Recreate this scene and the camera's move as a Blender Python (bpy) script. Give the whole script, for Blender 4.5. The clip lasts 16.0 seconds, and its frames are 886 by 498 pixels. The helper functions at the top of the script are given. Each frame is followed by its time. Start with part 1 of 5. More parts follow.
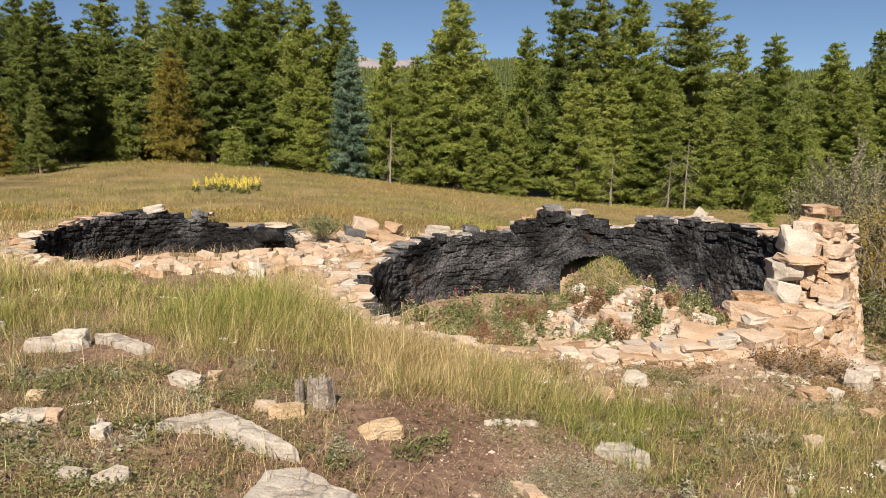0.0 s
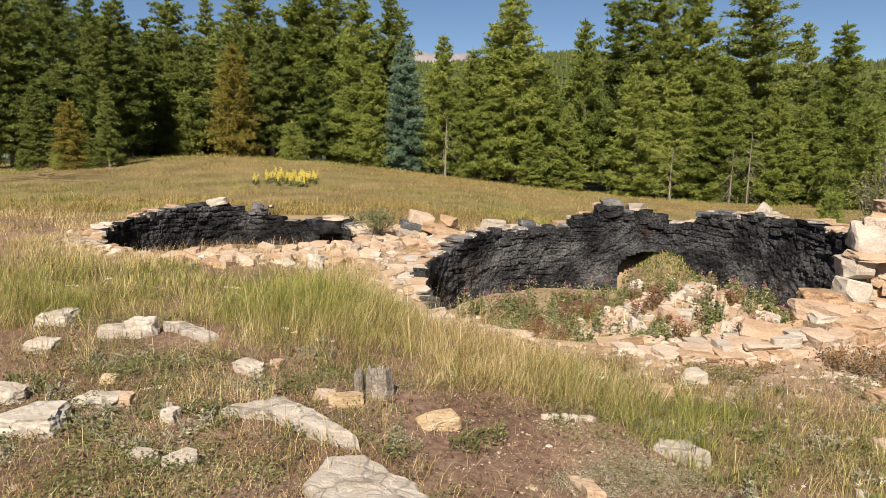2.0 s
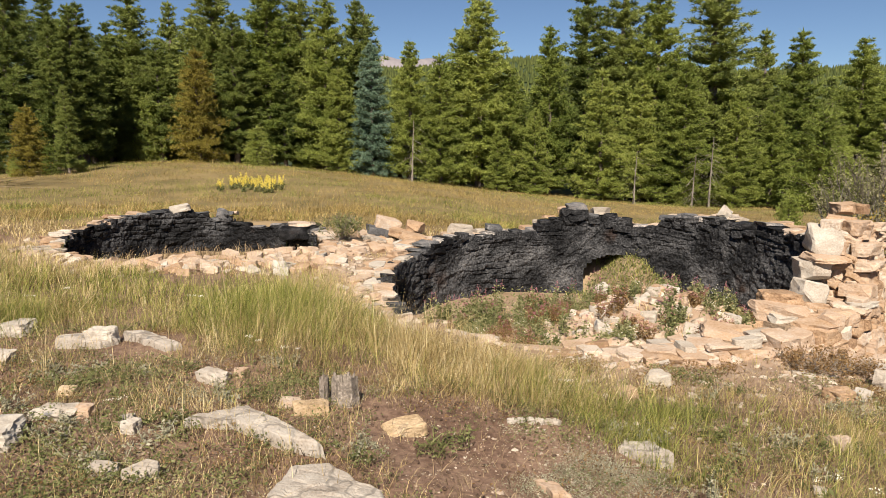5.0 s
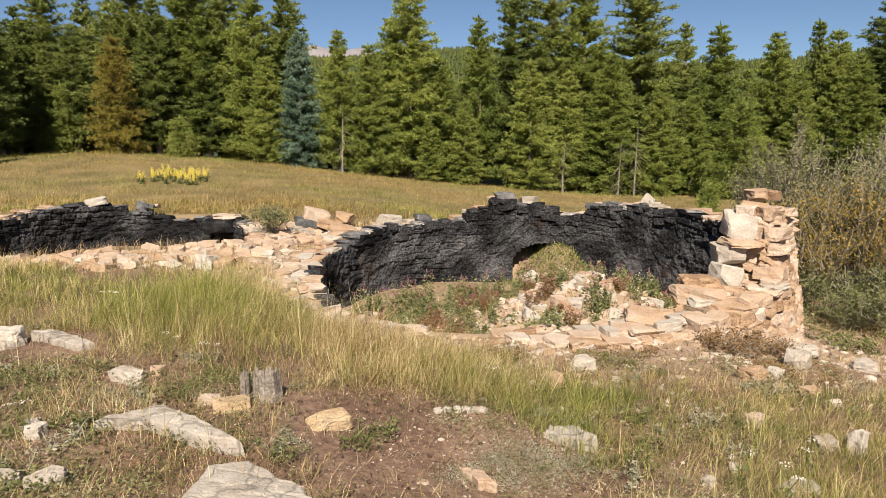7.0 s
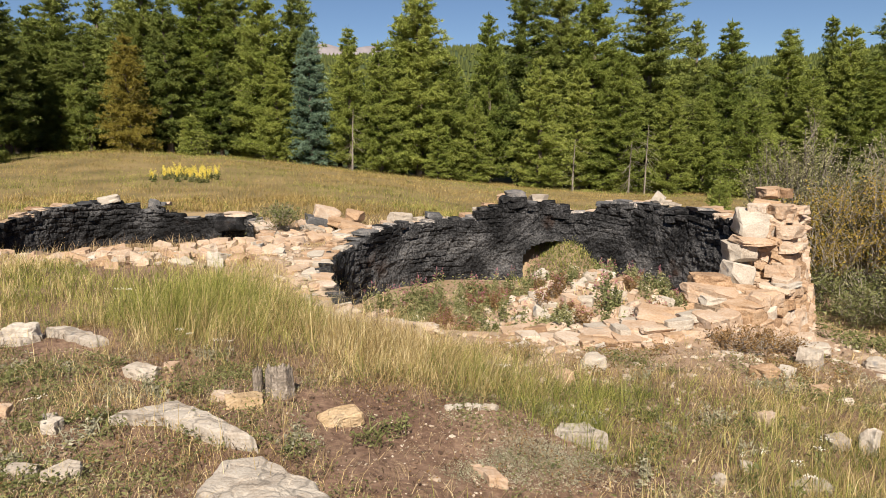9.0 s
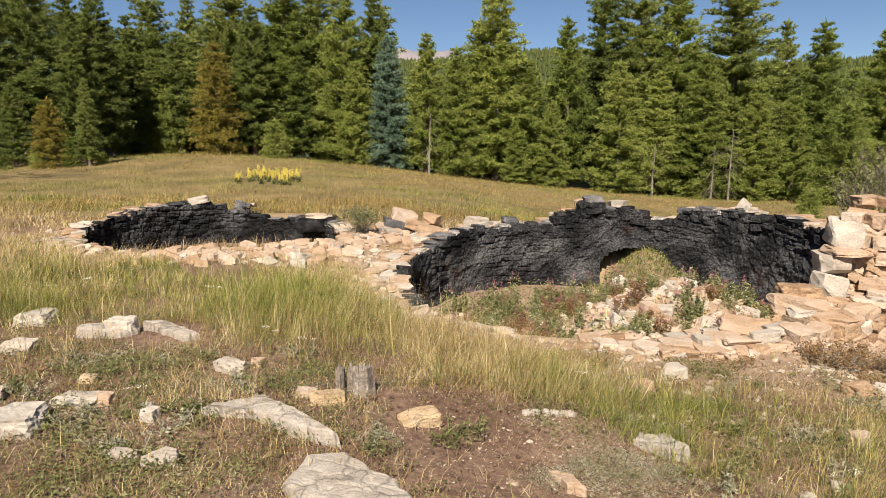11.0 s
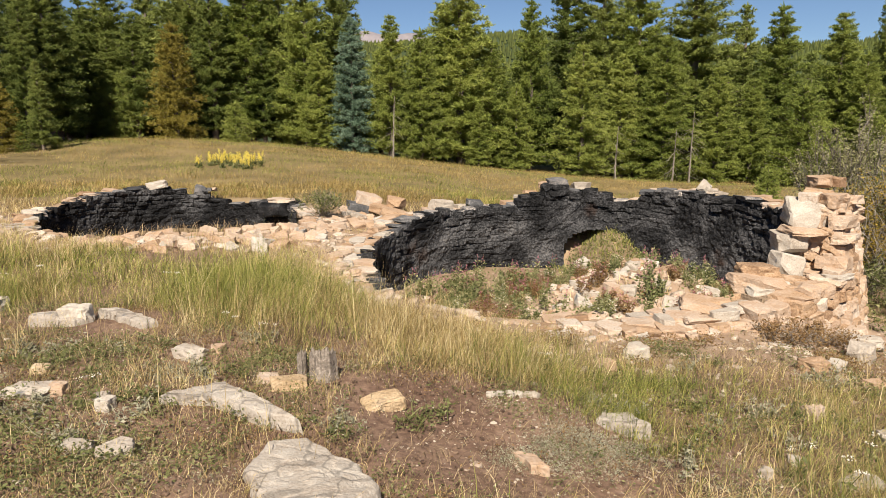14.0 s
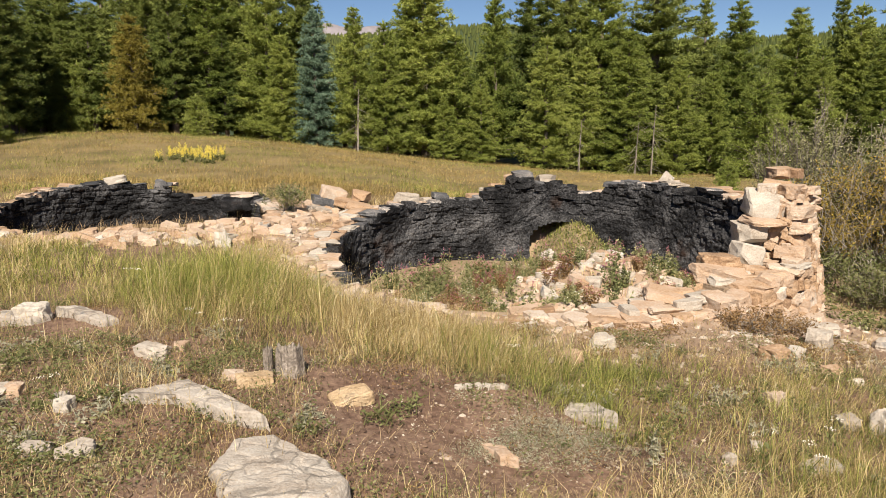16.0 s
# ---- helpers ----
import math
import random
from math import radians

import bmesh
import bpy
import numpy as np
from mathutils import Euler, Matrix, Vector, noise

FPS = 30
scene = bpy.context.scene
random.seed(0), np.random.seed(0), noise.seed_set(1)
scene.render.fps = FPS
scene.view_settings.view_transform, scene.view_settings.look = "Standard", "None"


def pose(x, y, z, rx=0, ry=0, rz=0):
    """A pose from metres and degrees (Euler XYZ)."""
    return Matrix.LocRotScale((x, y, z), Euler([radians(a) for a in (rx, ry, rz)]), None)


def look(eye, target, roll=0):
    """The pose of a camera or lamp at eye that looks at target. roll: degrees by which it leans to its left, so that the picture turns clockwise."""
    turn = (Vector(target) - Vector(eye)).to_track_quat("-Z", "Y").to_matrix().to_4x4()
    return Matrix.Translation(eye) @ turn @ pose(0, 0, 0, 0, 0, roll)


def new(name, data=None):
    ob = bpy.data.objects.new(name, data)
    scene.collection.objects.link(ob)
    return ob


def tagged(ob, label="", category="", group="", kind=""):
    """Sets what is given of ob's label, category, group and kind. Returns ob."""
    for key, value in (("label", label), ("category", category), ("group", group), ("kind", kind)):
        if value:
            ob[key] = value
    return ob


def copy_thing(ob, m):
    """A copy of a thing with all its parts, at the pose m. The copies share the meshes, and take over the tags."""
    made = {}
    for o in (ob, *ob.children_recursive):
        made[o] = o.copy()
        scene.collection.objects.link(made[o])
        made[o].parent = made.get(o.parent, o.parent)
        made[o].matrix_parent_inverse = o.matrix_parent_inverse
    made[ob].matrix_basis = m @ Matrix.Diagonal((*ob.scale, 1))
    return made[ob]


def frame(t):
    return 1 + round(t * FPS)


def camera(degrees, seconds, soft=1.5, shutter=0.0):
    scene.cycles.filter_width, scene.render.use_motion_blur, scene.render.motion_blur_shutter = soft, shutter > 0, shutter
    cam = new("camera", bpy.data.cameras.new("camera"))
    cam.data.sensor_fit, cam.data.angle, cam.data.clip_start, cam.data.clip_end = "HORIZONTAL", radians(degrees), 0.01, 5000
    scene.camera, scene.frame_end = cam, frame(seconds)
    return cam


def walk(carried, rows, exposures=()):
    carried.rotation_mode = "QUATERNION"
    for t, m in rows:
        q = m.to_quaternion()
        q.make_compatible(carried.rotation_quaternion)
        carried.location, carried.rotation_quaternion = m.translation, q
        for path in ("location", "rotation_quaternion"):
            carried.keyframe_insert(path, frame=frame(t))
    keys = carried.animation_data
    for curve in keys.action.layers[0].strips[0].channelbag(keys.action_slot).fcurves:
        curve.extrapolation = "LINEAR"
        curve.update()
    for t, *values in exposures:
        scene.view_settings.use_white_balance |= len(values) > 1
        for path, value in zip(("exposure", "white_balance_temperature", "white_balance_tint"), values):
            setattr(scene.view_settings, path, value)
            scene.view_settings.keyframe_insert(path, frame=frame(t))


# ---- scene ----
cam = camera(63.47, 16.0, soft=0.4)
# seconds, eye x y z, turn x y z in degrees
PATH = [
    (0.00, -0.000, -0.000, 1.650, 82.10, -0.00, -0.00),
    (0.50, -0.002, 0.003, 1.649, 82.29, 0.06, 0.72),
    (1.00, -0.010, -0.007, 1.652, 82.09, 0.05, 1.84),
    (1.50, -0.021, -0.016, 1.649, 81.78, 0.05, 3.17),
    (2.00, -0.030, -0.023, 1.647, 81.63, 0.10, 4.32),
    (2.50, -0.037, -0.026, 1.648, 81.62, 0.14, 5.00),
    (3.00, -0.029, -0.034, 1.646, 81.75, 0.32, 5.18),
    (3.20, -0.025, -0.033, 1.648, 81.79, 0.37, 5.14),
    (3.73, -0.018, -0.033, 1.653, 81.93, 0.41, 4.68),
    (4.25, -0.015, -0.031, 1.654, 82.04, 0.37, 3.70),
    (4.78, -0.010, -0.026, 1.653, 82.05, 0.29, 2.38),
    (5.30, 0.001, -0.014, 1.648, 81.88, 0.24, 0.91),
    (5.50, 0.009, -0.006, 1.645, 81.77, 0.24, 0.35),
    (6.00, 0.021, 0.008, 1.639, 81.50, 0.21, -1.08),
    (6.50, 0.038, 0.014, 1.637, 81.35, 0.32, -2.46),
    (7.00, 0.056, 0.028, 1.632, 81.26, 0.36, -3.66),
    (7.50, 0.060, 0.034, 1.630, 81.14, 0.34, -4.45),
    (8.00, 0.060, 0.032, 1.628, 80.95, 0.30, -4.76),
    (8.50, 0.057, 0.024, 1.632, 80.90, 0.30, -4.27),
    (9.00, 0.045, 0.012, 1.633, 81.10, 0.42, -2.89),
    (9.50, 0.028, -0.005, 1.637, 81.36, 0.46, -1.07),
    (10.00, 0.015, -0.020, 1.644, 81.52, 0.43, 0.72),
    (10.20, 0.009, -0.020, 1.644, 81.49, 0.38, 1.30),
    (10.77, -0.001, -0.029, 1.646, 81.48, 0.30, 2.72),
    (11.35, -0.002, -0.031, 1.643, 81.30, 0.21, 3.25),
    (11.93, 0.002, -0.026, 1.639, 81.05, 0.14, 3.16),
    (12.50, 0.006, -0.017, 1.637, 80.82, 0.11, 2.71),
    (13.00, 0.009, -0.004, 1.637, 80.61, 0.11, 2.11),
    (13.50, 0.015, 0.005, 1.634, 80.39, 0.19, 1.20),
    (14.00, 0.021, 0.013, 1.627, 80.13, 0.38, 0.30),
    (14.50, 0.027, 0.019, 1.629, 80.00, 0.57, -0.48),
    (15.00, 0.023, 0.032, 1.625, 79.92, 0.62, -1.31),
    (15.50, 0.015, 0.033, 1.625, 79.75, 0.55, -2.03),
    (16.00, 0.013, 0.033, 1.619, 79.60, 0.44, -2.49),
]
walk(cam, [(r[0], pose(*r[1:])) for r in PATH])

# ---- world and sun ----
SUN_TO = Vector((-0.07, -0.82, 0.78)).normalized()
world = bpy.data.worlds.new("world")
scene.world = world
world.use_nodes = True
wn = world.node_tree
sky = wn.nodes.new("ShaderNodeTexSky")
sky.sky_type = "NISHITA"
sky.sun_disc = False
sky.sun_elevation = math.asin(SUN_TO.z)
sky.sun_rotation = math.atan2(SUN_TO.x, SUN_TO.y)
sky.altitude = 3000
sky.air_density, sky.dust_density, sky.ozone_density = 1.0, 0.15, 3.0
wn.links.new(sky.outputs[0], wn.nodes["Background"].inputs[0])
wn.nodes["Background"].inputs[1].default_value = 0.042
sun_data = bpy.data.lights.new("sun", "SUN")
sun_data.energy, sun_data.angle, sun_data.color = 4.85, radians(0.53), (1.0, 0.895, 0.74)
sun = new("sun", sun_data)
sun.matrix_world = look(tuple(SUN_TO * 60), (0, 0, 0))
scene.view_settings.exposure = 1.05


# ---- materials ----
def mat(name, ramp, scale=6.0, fine=60.0, rough=0.9, bump=0.3, bump_scale=40.0, island=0.0, rand=0.0, coarse=0.5,
        trans=0.0, spec=0.3, space="Object", stain=None, stain_at=0.6, stain_scale=2.0, bump_dist=0.02, crack=0.0):
    """A material whose colour runs along ramp by coarse and fine noise, with per-piece variation and relief."""
    m = bpy.data.materials.new(name)
    m.use_nodes = True
    nt = m.node_tree
    bsdf = nt.nodes["Principled BSDF"]
    bsdf.inputs["Roughness"].default_value = rough
    bsdf.inputs["Specular IOR Level"].default_value = spec
    co = nt.nodes.new("ShaderNodeTexCoord")
    geo = nt.nodes.new("ShaderNodeNewGeometry")
    info = nt.nodes.new("ShaderNodeObjectInfo")
    where = geo.outputs["Position"] if space == "World" else co.outputs["Object"]

    def noise_node(sc, detail=5.0):
        n = nt.nodes.new("ShaderNodeTexNoise")
        n.inputs["Scale"].default_value = sc
        n.inputs["Detail"].default_value = detail
        nt.links.new(where, n.inputs["Vector"])
        return n.outputs["Fac"]

    def calc(op, a, b):
        n = nt.nodes.new("ShaderNodeMath")
        n.operation = op
        for i, v in enumerate((a, b)):
            if isinstance(v, (int, float)):
                n.inputs[i].default_value = v
            else:
                nt.links.new(v, n.inputs[i])
        return n.outputs[0]

    fac = calc("ADD", calc("MULTIPLY", noise_node(scale), coarse), calc("MULTIPLY", noise_node(fine), 1.0 - coarse))
    fac = calc("ADD", calc("MULTIPLY", calc("SUBTRACT", fac, 0.5), 1.9), 0.5)
    if island:
        fac = calc("ADD", fac, calc("MULTIPLY", calc("SUBTRACT", geo.outputs["Random Per Island"], 0.5), island))
    if rand:
        fac = calc("ADD", fac, calc("MULTIPLY", calc("SUBTRACT", info.outputs["Random"], 0.5), rand))
    cr = nt.nodes.new("ShaderNodeValToRGB")
    el = cr.color_ramp.elements
    while len(el) < len(ramp):
        el.new(0.5)
    for e, (p, c) in zip(el, ramp):
        e.position, e.color = p, (*c, 1)
    nt.links.new(fac, cr.inputs[0])
    colour = cr.outputs[0]
    if stain:
        mix = nt.nodes.new("ShaderNodeMix")
        mix.data_type = "RGBA"
        sr = nt.nodes.new("ShaderNodeMapRange")
        sr.inputs["From Min"].default_value, sr.inputs["From Max"].default_value = stain_at, stain_at + 0.08
        nt.links.new(noise_node(stain_scale), sr.inputs["Value"])
        nt.links.new(sr.outputs[0], mix.inputs[0])
        nt.links.new(colour, mix.inputs[6])
        mix.inputs[7].default_value = (*stain, 1)
        colour = mix.outputs[2]
    if crack:
        warp = nt.nodes.new("ShaderNodeVectorMath")
        warp.operation = "MULTIPLY_ADD"
        nz = nt.nodes.new("ShaderNodeTexNoise")
        nz.inputs["Scale"].default_value = 4.0
        nt.links.new(where, nz.inputs["Vector"])
        nt.links.new(nz.outputs["Color"], warp.inputs[0])
        warp.inputs[1].default_value = (0.35, 0.35, 0.35)
        nt.links.new(where, warp.inputs[2])
        vo = nt.nodes.new("ShaderNodeTexVoronoi")
        vo.feature = "DISTANCE_TO_EDGE"
        vo.inputs["Scale"].default_value = crack
        nt.links.new(warp.outputs[0], vo.inputs["Vector"])
        cm = nt.nodes.new("ShaderNodeMapRange")
        cm.inputs["From Min"].default_value, cm.inputs["From Max"].default_value = 0.012, 0.035
        cm.inputs["To Min"].default_value, cm.inputs["To Max"].default_value = 0.62, 1.0
        nt.links.new(vo.outputs["Distance"], cm.inputs["Value"])
        mul = nt.nodes.new("ShaderNodeMix")
        mul.data_type, mul.blend_type = "RGBA", "MULTIPLY"
        mul.inputs[0].default_value = 1.0
        nt.links.new(colour, mul.inputs[6])
        nt.links.new(cm.outputs[0], mul.inputs[7])
        colour = mul.outputs[2]
    nt.links.new(colour, bsdf.inputs["Base Color"])
    if bump:
        b = nt.nodes.new("ShaderNodeBump")
        b.inputs["Strength"].default_value = bump
        b.inputs["Distance"].default_value = bump_dist
        nt.links.new(noise_node(bump_scale, 8.0), b.inputs["Height"])
        nt.links.new(b.outputs[0], bsdf.inputs["Normal"])
    if trans:
        out = nt.nodes["Material Output"]
        tr = nt.nodes.new("ShaderNodeBsdfTranslucent")
        nt.links.new(colour, tr.inputs["Color"])
        ms = nt.nodes.new("ShaderNodeMixShader")
        ms.inputs[0].default_value = trans
        nt.links.new(bsdf.outputs[0], ms.inputs[1])
        nt.links.new(tr.outputs[0], ms.inputs[2])
        nt.links.new(ms.outputs[0], out.inputs["Surface"])
    return m


M_STONE = mat("tan_stone", [(0.0, (0.21, 0.130, 0.080)), (0.2, (0.31, 0.205, 0.125)), (0.48, (0.365, 0.262, 0.188)), (0.72, (0.40, 0.312, 0.243)), (1.0, (0.47, 0.405, 0.345))],
              scale=5.0, fine=45, rand=0.65, island=0.35, bump=0.7, bump_scale=38, bump_dist=0.02, space="World", stain=(0.07, 0.06, 0.055), stain_at=0.68, stain_scale=4.0)
M_OCHRE = mat("ochre_stone", [(0.0, (0.22, 0.15, 0.085)), (0.3, (0.33, 0.235, 0.14)), (0.6, (0.43, 0.325, 0.21)), (1.0, (0.50, 0.42, 0.31))],
              scale=6.0, fine=55, rand=0.5, island=0.3, bump=0.8, bump_scale=36, bump_dist=0.025, space="World", stain=(0.16, 0.12, 0.09), stain_at=0.64, stain_scale=6.0)
M_PALE = mat("pale_stone", [(0.0, (0.20, 0.155, 0.12)), (0.35, (0.315, 0.272, 0.228)), (0.65, (0.385, 0.345, 0.30)), (1.0, (0.47, 0.435, 0.39))],
             scale=7.0, fine=60, rand=0.35, bump=0.45, bump_scale=34, bump_dist=0.015, space="World", stain=(0.13, 0.13, 0.14), stain_at=0.64, stain_scale=3.5)
M_SLAB = mat("cracked_pale_stone", [(0.0, (0.17, 0.13, 0.10)), (0.35, (0.285, 0.245, 0.207)), (0.65, (0.35, 0.315, 0.278)), (1.0, (0.44, 0.405, 0.365))],
             scale=8.0, fine=70, bump=0.6, bump_scale=55, bump_dist=0.012, crack=3.2, space="World", stain=(0.14, 0.14, 0.15), stain_at=0.64, stain_scale=5.0)
M_SOOT = mat("sooty_stone", [(0.0, (0.0015, 0.0015, 0.002)), (0.36, (0.006, 0.006, 0.007)), (0.52, (0.022, 0.022, 0.024)), (0.70, (0.072, 0.071, 0.075)), (1.0, (0.19, 0.18, 0.175))],
             scale=1.6, fine=32, coarse=0.6, rand=0.2, rough=0.62, spec=0.14, bump=1.0, bump_scale=30, bump_dist=0.035, stain=(0.022, 0.013, 0.010), stain_at=0.62, stain_scale=1.3)
M_GREY = mat("smoked_stone", [(0.0, (0.02, 0.02, 0.022)), (0.45, (0.09, 0.09, 0.095)), (0.75, (0.24, 0.22, 0.21)), (1.0, (0.5, 0.42, 0.36))],
             scale=7.0, fine=50, rand=0.5, island=0.4, bump=0.7, bump_scale=45, rough=0.8, space="World")
M_CORE = mat("wall_rubble_fill", [(0.0, (0.15, 0.105, 0.07)), (0.5, (0.26, 0.19, 0.13)), (1.0, (0.38, 0.30, 0.22))], bump=0.8)
M_TRUNK = mat("conifer_bark", [(0.0, (0.06, 0.045, 0.035)), (0.6, (0.16, 0.13, 0.11)), (1.0, (0.28, 0.25, 0.22))], scale=3, fine=25, bump=0.6)
M_DEADWOOD = mat("weathered_grey_wood", [(0.0, (0.05, 0.042, 0.036)), (0.5, (0.19, 0.16, 0.135)), (1.0, (0.44, 0.385, 0.335))], scale=14, fine=80, bump=0.8, bump_scale=60)


def needles(name, dark, mid, light):
    return mat(name, [(0.0, dark), (0.5, mid), (1.0, light)], scale=0.45, fine=3.0, island=0.40, rand=0.45, bump=0, rough=0.65, trans=0.36, spec=0.25)


M_PINE = needles("pine_needles", (0.100, 0.140, 0.028), (0.245, 0.288, 0.064), (0.39, 0.42, 0.115))
# darker green needles, deepened further for the shade in the left wood
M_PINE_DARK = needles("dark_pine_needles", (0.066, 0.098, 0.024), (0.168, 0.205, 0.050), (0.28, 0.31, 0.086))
M_SPRUCE = needles("blue_spruce_needles", (0.085, 0.140, 0.090), (0.20, 0.285, 0.20), (0.34, 0.43, 0.33))
M_RUST = needles("rusting_needles", (0.125, 0.108, 0.020), (0.29, 0.245, 0.050), (0.43, 0.36, 0.09))


# ---- land ----
def smooth(a, b, v):
    v = np.clip((v - a) / (b - a), 0, 1)
    return v * v * (3 - 2 * v)


KILN_A = (1.95, 10.40, 2.95, 3.60)
KILN_B = (-4.90, 13.00, 2.20, 2.65)


def land(x, y):
    """The lie of the land: a knoll that falls to the right, a rising meadow, wooded slopes far off."""
    x, y = np.asarray(x, float), np.asarray(y, float)
    z = -0.42 * smooth(-1.0, 2.2, x) * (1 - smooth(20, 34, y)) - 0.50 * smooth(2.6, 6.5, x) * (1 - smooth(22, 36, y))
    z = z - 0.18 * smooth(6.5, 9.5, y) * (1 - smooth(13, 20, y)) * smooth(-3.5, -1.0, x) * (1 - smooth(-1.0, 1.5, x))
    z = z + 1.05 * np.exp(-((x + 14) / 13) ** 2 - ((y - 33) / 11) ** 2)
    z = z - 1.5 * smooth(15, 40, y) * smooth(-14, 16, x)
    far = np.hypot(x, y)
    az = np.arctan2(x, np.maximum(y, 1e-3))
    rise = 103 + 14 * np.exp(-((az - 0.09) / 0.10) ** 2) + 14 * smooth(0.50, 0.68, az) - 12 * smooth(0.2, 0.4, az)
    z = z + rise * smooth(160, 1050, far) + 40 * smooth(1100, 2600, far)
    return z


def pits(x, y):
    z = land(x, y)
    for cx, cy, r, ro in (KILN_A, KILN_B):
        d = np.hypot(x - cx, y - cy)
        depth = -1.05 if r > 2.5 else -0.55
        z = np.where(d < ro, z + (depth - z) * (1 - smooth(r + 0.1, ro - 0.1, d)), z)
    cx, cy = 2.65, 9.6
    heap = 0.75 * np.exp(-((x - cx) / 1.2) ** 2 - ((y - cy) / 1.2) ** 2)
    d = np.hypot(x - KILN_A[0], y - KILN_A[1])
    z = z + np.where(d < KILN_A[2] + 0.1, heap + 0.45 * smooth(8.9, 7.6, y), 0)
    # the ground falls away to the foot of the large kiln
    turn = np.degrees(np.arctan2(y - KILN_A[1], x - KILN_A[0]))
    z = z - 0.30 * smooth(5.3, 4.1, d) * smooth(3.2, 3.6, d) * smooth(-178, -160, turn) * smooth(-92, -122, turn)
    # earth and rubble that slid in through the doorway
    way = (x - 3.0) * 0.34 + (y - 13.4) * 0.94
    slide = 0.88 * np.exp(-((x - 3.08) / 0.58) ** 2) * np.exp(-((np.minimum(way, 0.0)) / 0.9) ** 2) * np.exp(-((np.maximum(way - 1.0, 0.0)) / 0.5) ** 2)
    return np.maximum(z, np.where(d < 4.6, -1.15 + slide, -9))


def lines(lo, hi, step, limit, grow=1.16):
    inner = list(np.arange(lo, hi, step))
    up, down, s = [], [], step
    v, w = hi, lo - step
    while v < limit or w > -limit:
        up.append(v)
        down.append(w)
        s *= grow
        v, w = v + s, w - s
    return np.array(down[::-1] + inner + up)


def mesh_from(name, verts, faces, materials, smooth_shade=False):
    me = bpy.data.meshes.new(name)
    me.from_pydata([tuple(map(float, v)) for v in verts], [], faces)
    for m in materials if isinstance(materials, (list, tuple)) else [materials]:
        me.materials.append(m)
    if smooth_shade:
        me.polygons.foreach_set("use_smooth", [True] * len(me.polygons))
    me.update()
    return me


def sheet(name, xs, ys, height, material):
    gx, gy = np.meshgrid(xs, ys)
    gz = height(gx, gy)
    n = len(xs)
    verts = np.stack([gx.ravel(), gy.ravel(), gz.ravel()], 1)
    i = np.arange(len(ys) - 1)[:, None] * n + np.arange(n - 1)[None, :]
    faces = np.stack([i, i + 1, i + n + 1, i + n], -1).reshape(-1, 4).tolist()
    return new(name, mesh_from(name, verts, faces, material, True))


def rough_land(x, y):
    z = pits(x, y)
    near = 1 - smooth(14, 40, np.hypot(x, y - 6))
    z = z + near * (0.035 * np.sin(2.3 * x + 1.7 * np.sin(1.9 * y)) * np.sin(2.9 * y + 1.3 * np.sin(1.3 * x)) + 0.005 * np.sin(9 * x + 3 * np.sin(5 * y)) * np.sin(8 * y + 3 * np.sin(6 * x)))
    return z


